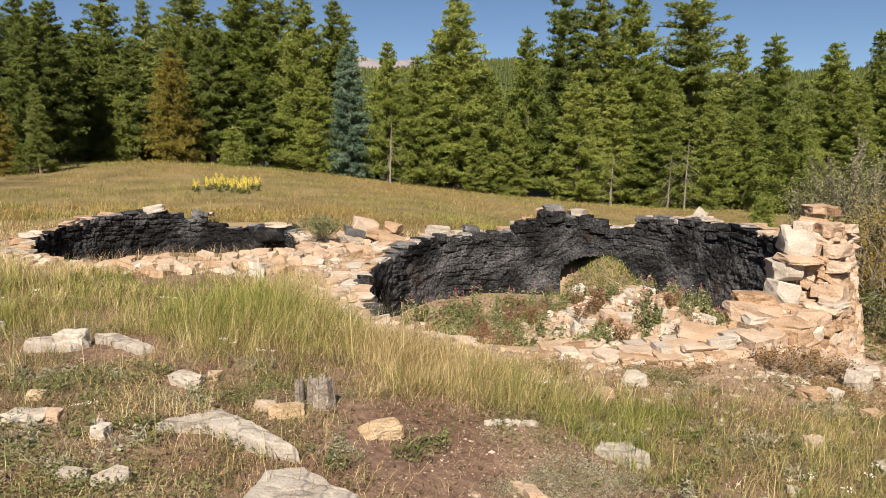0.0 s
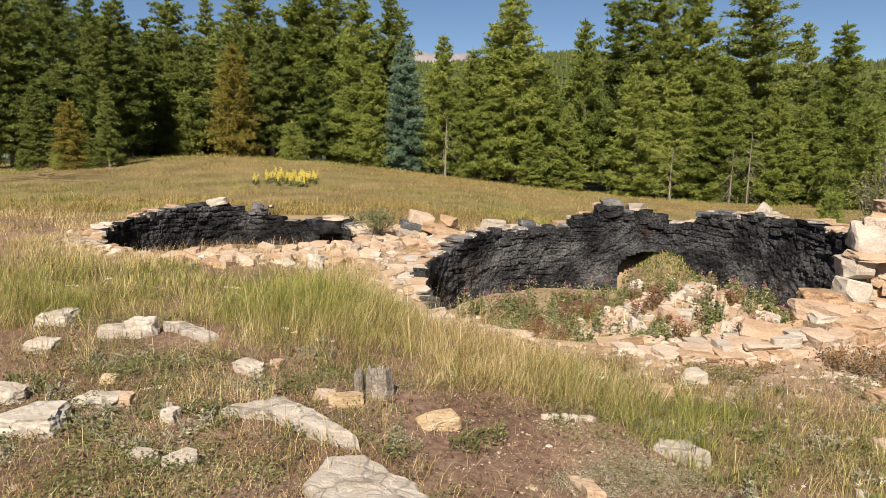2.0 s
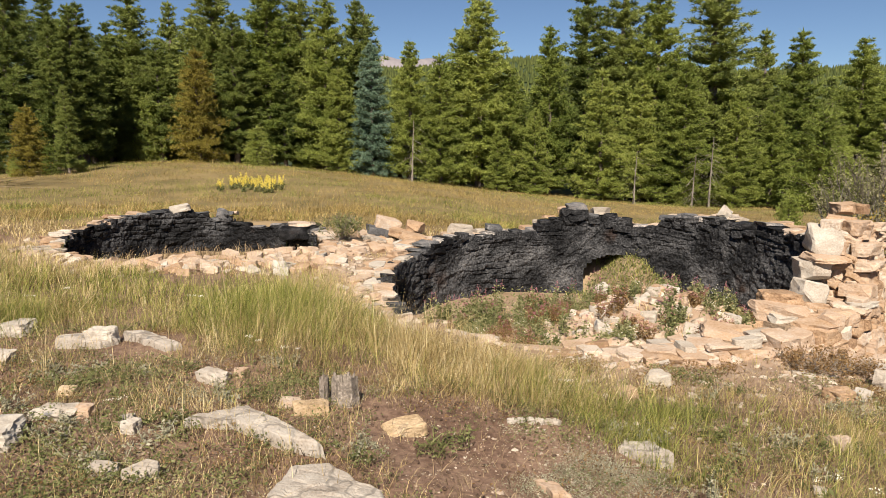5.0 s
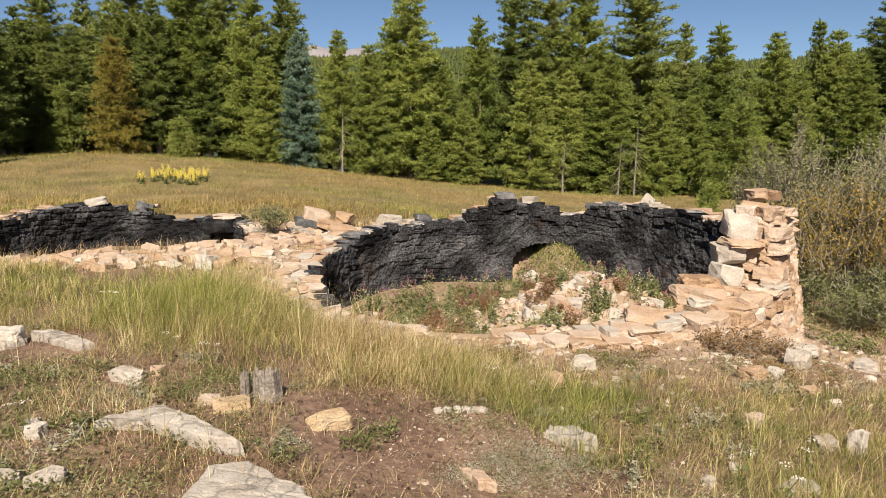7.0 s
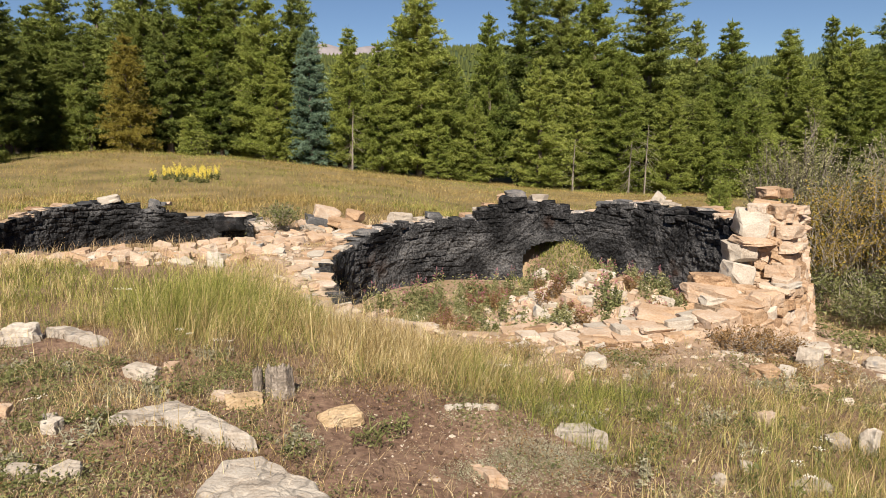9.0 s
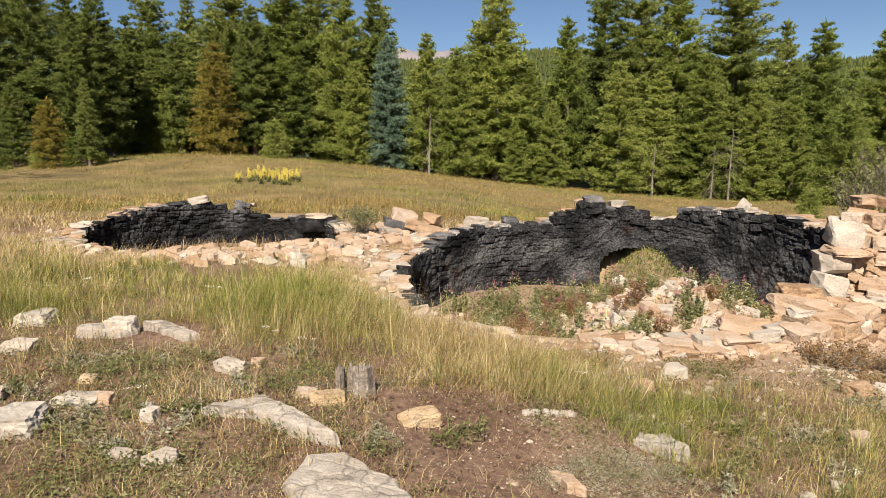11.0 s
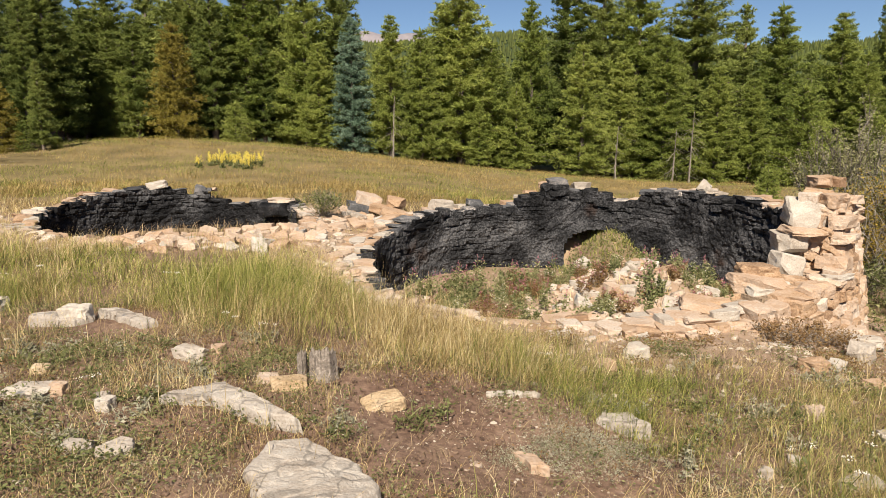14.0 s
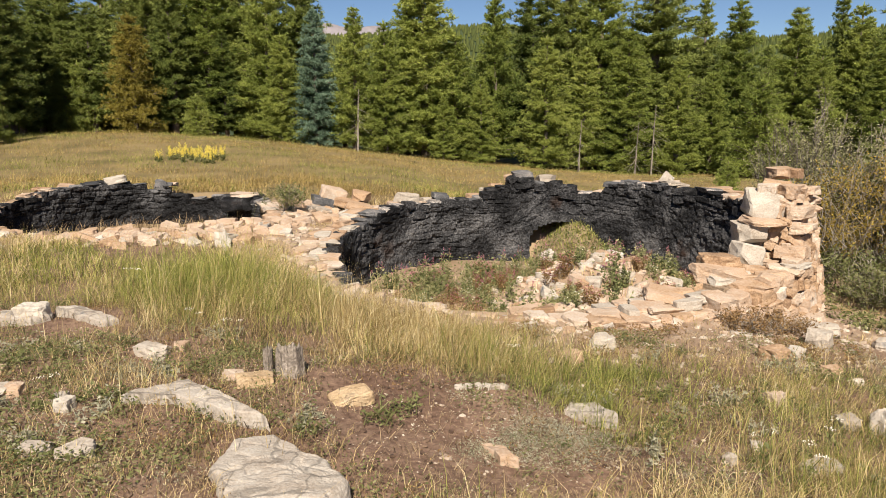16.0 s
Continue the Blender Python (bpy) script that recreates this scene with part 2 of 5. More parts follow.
def ground_material():
    """Brown soil, straw-coloured meadow further off, and dark forest floor, woven by noise."""
    m = mat("soil_and_meadow", [(0.0, (0.050, 0.028, 0.020)), (0.35, (0.112, 0.066, 0.046)), (0.65, (0.20, 0.130, 0.092)), (1.0, (0.34, 0.24, 0.175))],
            scale=1.3, fine=22, space="World", bump=0.6, bump_scale=48, bump_dist=0.02, coarse=0.5)
    nt = m.node_tree
    bsdf = nt.nodes["Principled BSDF"]
    soil = bsdf.inputs["Base Color"].links[0].from_socket
    geo = nt.nodes.new("ShaderNodeNewGeometry")
    sep = nt.nodes.new("ShaderNodeSeparateXYZ")
    nt.links.new(geo.outputs["Position"], sep.inputs[0])

    def ramp_y(a, b, extra):
        n = nt.nodes.new("ShaderNodeTexNoise")
        n.inputs["Scale"].default_value, n.inputs["Detail"].default_value = extra, 6
        nt.links.new(geo.outputs["Position"], n.inputs["Vector"])
        o = nt.nodes.new("ShaderNodeMath")
        o.operation = "MULTIPLY_ADD"
        nt.links.new(n.outputs["Fac"], o.inputs[0])
        o.inputs[1].default_value = 0.25 * (b - a) + 3
        nt.links.new(sep.outputs["Y"], o.inputs[2])
        r = nt.nodes.new("ShaderNodeMapRange")
        r.inputs["From Min"].default_value, r.inputs["From Max"].default_value = a, b
        nt.links.new(o.outputs[0], r.inputs["Value"])
        return r.outputs[0], n.outputs["Fac"]

    def blend(fac, a, ramp, noise_fac):
        cr = nt.nodes.new("ShaderNodeValToRGB")
        for e, (p, c) in zip(cr.color_ramp.elements, ramp):
            e.position, e.color = p, (*c, 1)
        nt.links.new(noise_fac, cr.inputs[0])
        mix = nt.nodes.new("ShaderNodeMix")
        mix.data_type = "RGBA"
        nt.links.new(fac, mix.inputs[0])
        nt.links.new(a, mix.inputs[6])
        nt.links.new(cr.outputs[0], mix.inputs[7])
        return mix.outputs[2]

    def near_kiln(c, spec, r0, r1):
        off = nt.nodes.new("ShaderNodeVectorMath")
        off.operation = "DISTANCE"
        flat = nt.nodes.new("ShaderNodeCombineXYZ")
        nt.links.new(sep.outputs["X"], flat.inputs[0])
        nt.links.new(sep.outputs["Y"], flat.inputs[1])
        nt.links.new(flat.outputs[0], off.inputs[0])
        off.inputs[1].default_value = (spec[0], spec[1], 0)
        n = nt.nodes.new("ShaderNodeTexNoise")
        n.inputs["Scale"].default_value, n.inputs["Detail"].default_value = 2.2, 8
        nt.links.new(geo.outputs["Position"], n.inputs["Vector"])
        o = nt.nodes.new("ShaderNodeMath")
        o.operation = "MULTIPLY_ADD"
        nt.links.new(n.outputs["Fac"], o.inputs[0])
        o.inputs[1].default_value = 1.2
        nt.links.new(off.outputs["Value"], o.inputs[2])
        r = nt.nodes.new("ShaderNodeMapRange")
        r.inputs["From Min"].default_value, r.inputs["From Max"].default_value = r1 + 0.6, r0 + 0.6
        nt.links.new(o.outputs[0], r.inputs["Value"])
        return blend(r.outputs[0], c, [(0.3, (0.17, 0.112, 0.076)), (0.7, (0.36, 0.26, 0.185))], n.outputs["Fac"])

    soil = near_kiln(soil, KILN_A, 4.1, 5.0)
    soil = near_kiln(soil, KILN_B, 3.0, 3.8)
    f1, n1 = ramp_y(14.5, 19.0, 0.8)
    c = blend(f1, soil, [(0.3, (0.105, 0.080, 0.033)), (0.7, (0.21, 0.155, 0.072))], n1)
    f2, n2 = ramp_y(42.0, 54.0, 0.3)
    c = blend(f2, c, [(0.35, (0.022, 0.036, 0.012)), (0.65, (0.050, 0.070, 0.022))], n2)
    nt.links.new(c, bsdf.inputs["Base Color"])
    return m


M_GROUND = ground_material()
ground = sheet("ground", lines(-8.5, 8.5, 0.11, 2600), lines(1.0, 17.0, 0.11, 2600), rough_land, M_GROUND)
tagged(ground, "brown stony soil with dry straw-coloured mountain meadow", "ground", kind="structure")


def part(name, bm, material, parent, label=""):
    """One mesh object under a thing or under a part."""
    if isinstance(bm, bmesh.types.BMesh):
        me = bpy.data.meshes.new(name)
        bm.to_mesh(me)
        bm.free()
        me.materials.append(material)
    else:
        me = bm
    ob = new(name, me)
    ob.parent = parent
    if label:
        tagged(ob, label)
    return ob


def at(ob, m):
    ob.matrix_basis = m
    return ob


# ---- far mountain ----
def mountain():
    xs, ys = np.linspace(-1500, 500, 60), np.linspace(3600, 4700, 24)

    def height(x, y):
        peak = 300 + 195 * np.exp(-((x + 170) / 190) ** 2) + 180 * np.exp(-((x + 470) / 170) ** 2) + 185 * np.exp(-((x + 900) / 300) ** 2)
        return peak * smooth(3600, 4150, y) * (1 - 0.6 * smooth(4200, 4700, y)) + 12 * np.sin(x / 31) * np.sin(y / 47)

    # pinkish rock with the bluish haze of distance mixed into its colour
    rock = mat("hazed_alpine_rock", [(0.0, (0.12, 0.115, 0.135)), (0.5, (0.175, 0.160, 0.178)), (1.0, (0.24, 0.212, 0.222))], scale=0.004, fine=0.03, bump=0, space="World")
    tagged(sheet("mountain", xs, ys, height, rock), "bare pinkish alpine ridge beyond the woods, bluish haze in its colour", "mountain", kind="structure")


mountain()


# ---- conifers ----
def conifer_meshes(seed, height, radius, layers, droop, bare, lumpy, tuft, per, blades_each):
    """Trunk, twigs and crown of one conifer: whorls of limbs that carry sprays of needle blades."""
    rng = np.random.default_rng(seed)
    tv, tf = [], []
    rings, sides = 9, 7
    for k in range(rings):
        h = height * k / (rings - 1)
        r = 0.017 * height * (1 - k / (rings - 1)) ** 0.8 + 0.012
        ox, oy = 0.03 * math.sin(k * 1.3 + seed), 0.03 * math.cos(k * 0.9 + seed)
        for s in range(sides):
            a = 2 * math.pi * s / sides
            tv.append((ox + r * math.cos(a), oy + r * math.sin(a), h))
        if k:
            for s in range(sides):
                b, c = (k - 1) * sides + s, (k - 1) * sides + (s + 1) % sides
                tf.append((b, c, c + sides, b + sides))
    bv, bf, cv, cf = [], [], [], []

    def limb(p, q, r):
        i = len(bv)
        d = np.array(q) - p
        side = np.array((-d[1], d[0], 0.0)) / (np.hypot(d[0], d[1]) + 1e-6)
        for c, w in ((p, r), (q, r * 0.25)):
            bv.extend([c + side * w, c - side * w * 0.5 + (0, 0, w), c - side * w * 0.5 - (0, 0, w)])
        bf.extend([(i, i + 1, i + 4, i + 3), (i + 1, i + 2, i + 5, i + 4), (i + 2, i, i + 3, i + 5)])

    for k in range(layers):
        u = (k + rng.uniform(-0.3, 0.3)) / layers
        u = min(max(u, 0.0), 0.985)
        h = height * (bare + (1 - bare) * u)
        shape = (1 - u) ** 0.68 * (0.55 + 0.45 * min(1.0, (u + 0.12) / 0.25))
        n = rng.integers(5, 8) if u < 0.85 else 4
        turn = rng.uniform(0, 6.28)
        for b in range(n):
            a = turn + 6.283 * b / n + rng.uniform(-0.35, 0.35)
            length = radius * shape * rng.uniform(1 - lumpy, 1 + 0.6 * lumpy) + 0.12
            rise = rng.uniform(-droop, 0.35 - droop * 0.5) + 0.5 * u
            way = np.array((math.cos(a), math.sin(a), rise))
            root = np.array((0, 0, h))
            limb(root, root + way * length, 0.012 + 0.008 * length)
            m = max(3, int(length / radius * per + 2))
            f = (0.12 + 0.9 * (np.arange(m) + rng.uniform(0, 1, m)) / m)[:, None]
            core = root + way * length * f + rng.normal(0, 1, (m, 3)) * (0.10 * length * (0.3 + f * 0.5) + 0.03) * (1, 1, 0.7)
            spread = tuft * rng.uniform(0.6, 1.4, (m, 1, 1))
            d = way * 0.45 + rng.normal(0, 0.62, (m, blades_each, 3)) + (0, 0, 0.38)
            d /= np.linalg.norm(d, axis=2, keepdims=True)
            w = np.cross(d, rng.normal(0, 1, d.shape))
            w *= 0.11 * spread / (np.linalg.norm(w, axis=2, keepdims=True) + 1e-6)
            c = core[:, None, :] + d * spread * 0.1
            cv.extend(np.stack([c - w, c + w, c + d * spread], 2).reshape(-1, 3))
    cf.extend((i, i + 1, i + 2) for i in range(0, len(cv), 3))
    top = np.array((0, 0, height))
    for _ in range(26):
        d = rng.normal(0, 0.35, 3) + (0, 0, 0.8)
        core = top - (0, 0, rng.uniform(0, 0.8))
        w = np.cross(d, rng.normal(0, 1, 3)) * 0.025
        i = len(cv)
        cv.extend([core - w, core + w, core + d * 0.30])
        cf.append((i, i + 1, i + 2))
    return (tv, tf), (bv, bf), (cv, cf)


def conifer(name, label, seed, height, radius, layers, droop, bare, lumpy, needle, tuft=0.135, per=58, blades_each=14):
    trunk, twigs, crown = conifer_meshes(seed, height, radius, layers, droop, bare, lumpy, tuft, per, blades_each)
    root = tagged(new(name), label, "tree", "trees along the meadow")
    part("trunk", mesh_from("trunk", *trunk, M_TRUNK, True), None, root)
    tagged(part("branchwork", mesh_from("branchwork", *twigs, M_TRUNK), None, root), kind="stuff")
    part("crown", mesh_from("crown", *crown, needle), None, root)
    return root


KINDS = [
    conifer("pine_tree", "tall yellow-green lodgepole pine at the meadow edge", 1, 10, 1.75, 30, 0.05, 0.03, 0.30, M_PINE),
    conifer("pine_tree", "tall yellow-green lodgepole pine at the meadow edge", 2, 10, 1.55, 32, 0.00, 0.05, 0.35, M_PINE),
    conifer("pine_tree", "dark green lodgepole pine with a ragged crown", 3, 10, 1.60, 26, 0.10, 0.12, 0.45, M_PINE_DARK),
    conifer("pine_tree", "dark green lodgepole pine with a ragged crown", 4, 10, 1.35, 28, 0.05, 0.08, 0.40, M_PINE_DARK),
    conifer("spruce_tree", "blue-green spruce with a dense narrow crown", 5, 10, 1.55, 36, 0.30, 0.02, 0.18, M_SPRUCE, 0.15, 44),
    conifer("spruce_tree", "half-dead conifer with rusty brown needles", 6, 7, 1.75, 26, 0.20, 0.02, 0.22, M_RUST, 0.14, 42),
    conifer("young_pine_tree", "young bright green pine in the grass", 7, 4, 1.15, 18, -0.15, 0.0, 0.25, M_PINE, 0.12, 24),
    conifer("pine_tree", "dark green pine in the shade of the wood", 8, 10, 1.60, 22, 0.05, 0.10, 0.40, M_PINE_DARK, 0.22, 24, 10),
    conifer("pine_tree", "yellow-green pine deeper in the wood", 9, 10, 1.50, 23, 0.05, 0.05, 0.40, M_PINE, 0.22, 24, 10),
]
SIZE = (10, 10, 10, 10, 10, 7, 4, 10, 10)
used = set()


def plant(kind, x, y, height, wide=1.0, turn=0.0):
    s = height / SIZE[kind]
    m = pose(x, y, float(land(x, y)) - 0.05, 0, 0, turn)
    if kind in used:
        ob = copy_thing(KINDS[kind], m)
    else:
        ob = KINDS[kind]
        used.add(kind)
    ob.matrix_basis = m @ Matrix.Diagonal((s * wide, s * wide, s, 1))
    return ob


# the row that faces the meadow: kind, bearing (x over y), distance, slope of its top, width
ROW = [
    (4, -0.660, 34, 0.258, 1), (2, -0.624, 39, 0.218, 1.1), (3, -0.577, 37, 0.214, 1), (0, -0.533, 34, 0.202, 0.9), (2, -0.493, 40, 0.174, 1),
    (2, -0.461, 40, 0.214, 1.1), (3, -0.405, 41, 0.202, 0.8), (2, -0.346, 39, 0.230, 1.2), (5, -0.371, 35, 0.137, 0.78), (0, -0.318, 37, 0.186, 1),
    (1, -0.270, 39, 0.234, 1.15), (2, -0.226, 40, 0.218, 0.95), (1, -0.190, 38, 0.206, 0.95), (3, -0.149, 40, 0.201, 0.9),
    (6, -0.290, 34, 0.032, 1.1), (0, -0.174, 37, 0.111, 1), (4, -0.129, 37, 0.145, 0.9), (1, -0.075, 37, 0.145, 0.9), (0, -0.035, 37, 0.127, 0.95),
    (1, 0.019, 38, 0.206, 1.1), (0, -0.003, 39, 0.162, 0.9), (0, 0.061, 38, 0.111, 1.1), (1, 0.115, 39, 0.162, 0.8), (2, 0.164, 41, 0.210, 1),
    (3, 0.212, 41, 0.226, 1.1), (0, 0.186, 37, 0.107, 1), (1, 0.260, 40, 0.210, 1), (0, 0.299, 37, 0.115, 1.1), (2, 0.335, 40, 0.222, 1.25),
    (3, 0.403, 41, 0.158, 0.8), (1, 0.452, 39, 0.153, 0.95), (0, 0.371, 36, 0.075, 1), (6, 0.487, 33, 0.048, 1), (1, 0.534, 38, 0.143, 1.05),
    (3, 0.594, 39, 0.162, 0.8), (0, 0.622, 38, 0.148, 0.9), (2, 0.694, 37, 0.188, 1.1), (1, 0.662, 34, 0.107, 1), (0, 0.742, 34, 0.139, 1.1),
    (5, -0.615, 26.5, 0.063, 0.95), (0, -0.559, 27, 0.091, 0.8), (6, -0.540, 27.5, -0.008, 1.1), (6, -0.443, 38, 0.075, 0.6),
    (6, 0.447, 20, -0.063, 0.9), (6, 0.303, 36, -0.045, 1), (1, -0.708, 33, 0.226, 1), (0, -0.115, 37.5, 0.040, 1), (0, 0.096, 37, 0.052, 1),
    (1, 0.240, 38, 0.091, 1), (0, 0.570, 36, 0.091, 1), (3, -0.250, 38, 0.115, 1), (3, -0.421, 40, 0.115, 1), (0, 0.419, 37, 0.059, 1),
    (0, -0.055, 36.5, 0.012, 0.9), (1, 0.045, 36.5, 0.028, 1),
]
for i, (k, b, d, s, w) in enumerate(ROW):
    # left pines get dark needles: deeper green, with the wood's shade in the colour
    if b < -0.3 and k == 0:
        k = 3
    plant(k, b * d, d, 1.65 + s * d - float(land(b * d, d)), w * 1.34, i * 77)
# the wood comes closer here
for i, (k, b, d, s, w) in enumerate(((2, -0.735, 27.5, 0.20, 1.3), (3, -0.70, 28.5, 0.24, 1.4), (3, -0.668, 27.2, 0.085, 1.4), (2, -0.635, 29.5, 0.26, 1.4), (3, -0.575, 29.0, 0.17, 1.3), (6, -0.69, 26.0, -0.005, 1.3),
                                     (6, -0.635, 26.2, 0.0, 1.2), (6, -0.585, 26.6, 0.01, 1.2), (3, -0.52, 37.0, 0.16, 1.4), (3, -0.545, 33.0, 0.20, 1.3), (3, -0.46, 38.0, 0.12, 1.4), (2, -0.425, 38.5, 0.15, 1.3))):
    plant(k, b * d, d, 1.65 + s * d - float(land(b * d, d)), w, i * 53)
rng = random.Random(11)
for i in range(26):
    d = rng.uniform(38.5, 43)
    b = rng.uniform(-0.5, 0.5)
    plant(rng.choice((6, 6, 8)), b * d, d, rng.uniform(1.6, 3.4), rng.uniform(1.2, 1.6), rng.uniform(0, 360))
for i in range(140):
    d = rng.uniform(40.5, 66)
    b = rng.uniform(-0.85, 0.9) if i < 115 else rng.uniform(-0.8, -0.1)
    s = rng.uniform(0.04, 0.112) if b > -0.12 else rng.uniform(0.08, 0.19)
    plant(rng.choice((7, 7, 8)), b * d, d, 1.65 + s * d - float(land(b * d, d)), rng.uniform(1.2, 1.6), rng.uniform(0, 360))


# ---- stones ----
def stone_mesh(seed, material, flat=0.0, rounded=0.12):
    """A chipped block, one metre each way: the hull of split and shifted corners."""
    r = random.Random(seed)
    bm = bmesh.new()
    for sx in (-0.5, 0.5):
        for sy in (-0.5, 0.5):
            for sz in (-0.5, 0.5):
                q = [sx * r.uniform(0.82, 1), sy * r.uniform(0.82, 1), sz * r.uniform(0.80, 1)]
                for axis in range(3):
                    p = q[:]
                    p[axis] *= 1 - r.uniform(0.5, 2.2) * rounded * (1 - flat * (axis == 2))
                    bm.verts.new(p)
    out = bmesh.ops.convex_hull(bm, input=bm.verts)
    bmesh.ops.delete(bm, geom=list({v for v in out["geom_interior"] + out["geom_unused"] if isinstance(v, bmesh.types.BMVert)}), context="VERTS")
    me = bpy.data.meshes.new("stone")
    bm.to_mesh(me)
    bm.free()
    me.materials.append(material)
    return me


def rock_mesh(seed, material, boxy=0.55, fine=3, planes=9, reach=(0.62, 0.92), bedded=0.0):
    """A weathered field stone, one metre each way: a rounded block with broken planes and hollows."""
    r = random.Random(seed)
    bm = bmesh.new()
    bmesh.ops.create_icosphere(bm, subdivisions=fine, radius=1.0)
    cuts = [(Vector((r.uniform(-1, 1), r.uniform(-1, 1), r.uniform(-0.6, 1))).normalized(), r.uniform(*reach)) for _ in range(planes)]
    off = Vector((r.uniform(-50, 50), r.uniform(-50, 50), r.uniform(-50, 50)))
    rough = 1.0
    if bedded:
        rough = bedded
        cuts = [(Vector((math.cos(a), math.sin(a), r.uniform(-0.2, 0.2))).normalized(), r.uniform(*reach)) for a in [r.uniform(0, 6.28) for _ in range(planes)]]
        cuts += [(Vector((r.uniform(-0.12, 0.12), r.uniform(-0.12, 0.12), z)).normalized(), r.uniform(0.75, 0.95)) for z in (1, -1)]
        cuts += [(Vector((r.choice((-1, 1)), r.choice((-1, 1)), r.choice((-1, 1)))).normalized(), r.uniform(1.05, 1.4)) for _ in range(3)]
    for v in bm.verts:
        p = v.co.copy()
        k = max(abs(p.x), abs(p.y), abs(p.z))
        p = p * (1 - boxy) + p / k * boxy * 0.92
        for n, d in cuts:
            over = p.dot(n) - d
            if over > 0:
                p -= n * over * 0.92
        p += rough * p.normalized() * (0.16 * noise.noise(p * 1.3 + off) + 0.07 * noise.noise(p * 3.7 + off) + 0.035 * noise.noise(p * 8 + off))
        v.co = p * 0.54
    me = bpy.data.meshes.new("stone")
    bm.to_mesh(me)
    bm.free()
    me.materials.append(material)
    return me


def split_stone(seed, material, cuts=5, worn=0.035):
    """A quarried stone, one metre each way: a skewed block split by a few flat breaks, its edges slightly worn."""
    r = random.Random(seed)
    bm = bmesh.new()
    bmesh.ops.create_cube(bm, size=1.0)
    for v in bm.verts:
        v.co = Vector((v.co.x * r.uniform(0.84, 1.08), v.co.y * r.uniform(0.84, 1.08), v.co.z * r.uniform(0.84, 1.06)))
    for k in range(cuts):
        a = r.uniform(0, 6.283)
        n = Vector((math.cos(a), math.sin(a), r.choice((0.0, r.uniform(-0.3, 0.3), r.uniform(0.5, 1.3), r.uniform(-1.2, -0.5))))).normalized()
        reach = 0.5 * (abs(n.x) + abs(n.y) + abs(n.z)) * r.uniform(0.55, 0.85)
        bmesh.ops.bisect_plane(bm, geom=bm.verts[:] + bm.edges[:] + bm.faces[:], plane_co=n * reach, plane_no=n, clear_outer=True)
        bmesh.ops.holes_fill(bm, edges=[e for e in bm.edges if e.is_boundary], sides=0)
    bmesh.ops.recalc_face_normals(bm, faces=bm.faces[:])
    if worn:
        bmesh.ops.bevel(bm, geom=bm.edges[:], offset=worn, segments=1, affect="EDGES", clamp_overlap=True)
    lo = [min(v.co[i] for v in bm.verts) for i in range(3)]
    hi = [max(v.co[i] for v in bm.verts) for i in range(3)]
    for v in bm.verts:
        v.co = Vector([(v.co[i] - lo[i]) / (hi[i] - lo[i]) - 0.5 for i in range(3)])
    me = bpy.data.meshes.new("stone")
    bm.to_mesh(me)
    bm.free()
    me.materials.append(material)
    return me


def weathered(seed, material, cuts=6, rough=0.05, limits=(0.34, 0.2, 0.13)):
    """A split stone with a finer, pitted and slightly hollowed surface, for stones seen near."""
    me = split_stone(seed, material, cuts, 0.06)
    bm = bmesh.new()
    bm.from_mesh(me)
    bmesh.ops.triangulate(bm, faces=bm.faces[:])
    for limit in limits:
        long = [e for e in bm.edges if e.calc_length() > limit]
        if long:
            bmesh.ops.subdivide_edges(bm, edges=long, cuts=1)
            bmesh.ops.triangulate(bm, faces=bm.faces[:])
    off = Vector((seed * 1.7, seed * 0.9, seed * 2.3))
    for v in bm.verts:
        p = v.co.copy()
        v.co += p.normalized() * (rough * noise.noise(p * 2.2 + off) + 0.6 * rough * noise.noise(p * 5.5 + off) + 0.35 * rough * noise.noise(p * 12 + off))
    bm.to_mesh(me)
    bm.free()
    return me


CHIP = [rock_mesh(300 + i, M_STONE, 0.6, 1, 4, (0.6, 0.95)) for i in range(10)]
TAN = [weathered(200 + i, M_STONE, 5 + i % 5, 0.055, (0.42, 0.28)) for i in range(16)]
PALE = [weathered(230 + i, M_PALE, 5 + i % 5, 0.055, (0.42, 0.28)) for i in range(10)]
GREY = [weathered(250 + i, M_GREY, 5 + i % 4, 0.055, (0.42, 0.28)) for i in range(10)]
BLACK = [split_stone(60 + i, M_SOOT, 3 + i % 3) for i in range(10)]
LINER = [stone_mesh(80 + i, M_SOOT, rounded=0.2) for i in range(8)]
ROCK_TAN = [weathered(100 + i, M_STONE, 6 + i % 4, 0.085) for i in range(8)]
ROCK_PALE = [weathered(120 + i, M_PALE, 6 + i % 4, 0.085) for i in range(8)]
OCHRE = [weathered(140 + i, M_OCHRE, 4 + i % 3, 0.035) for i in range(8)]
stone_rng = random.Random(5)


def frame_at(cx, cy, r, deg, z, w, deep, h, tilt=4.0, yaw=7.0):
    """Pose and size of a stone laid on a ring: its width runs along the ring."""
    g = stone_rng
    a = radians(deg)
    return pose(cx + r * math.cos(a), cy + r * math.sin(a), z, g.uniform(-tilt, tilt), g.uniform(-tilt, tilt), deg + 90 + g.uniform(-yaw, yaw)) @ Matrix.Diagonal((w, deep, h, 1))


def joined(name, items, material, parent, label=""):
    """Many stones as one mesh: items are (mesh, matrix)."""
    verts, faces = [], []
    for me, m in items:
        k = len(verts)
        verts.extend(m @ v.co for v in me.vertices)
        faces.extend([tuple(k + i for i in p.vertices) for p in me.polygons])
    ob = part(name, mesh_from(name, verts, faces, material), None, parent, label)
    return tagged(ob, kind="stuff")


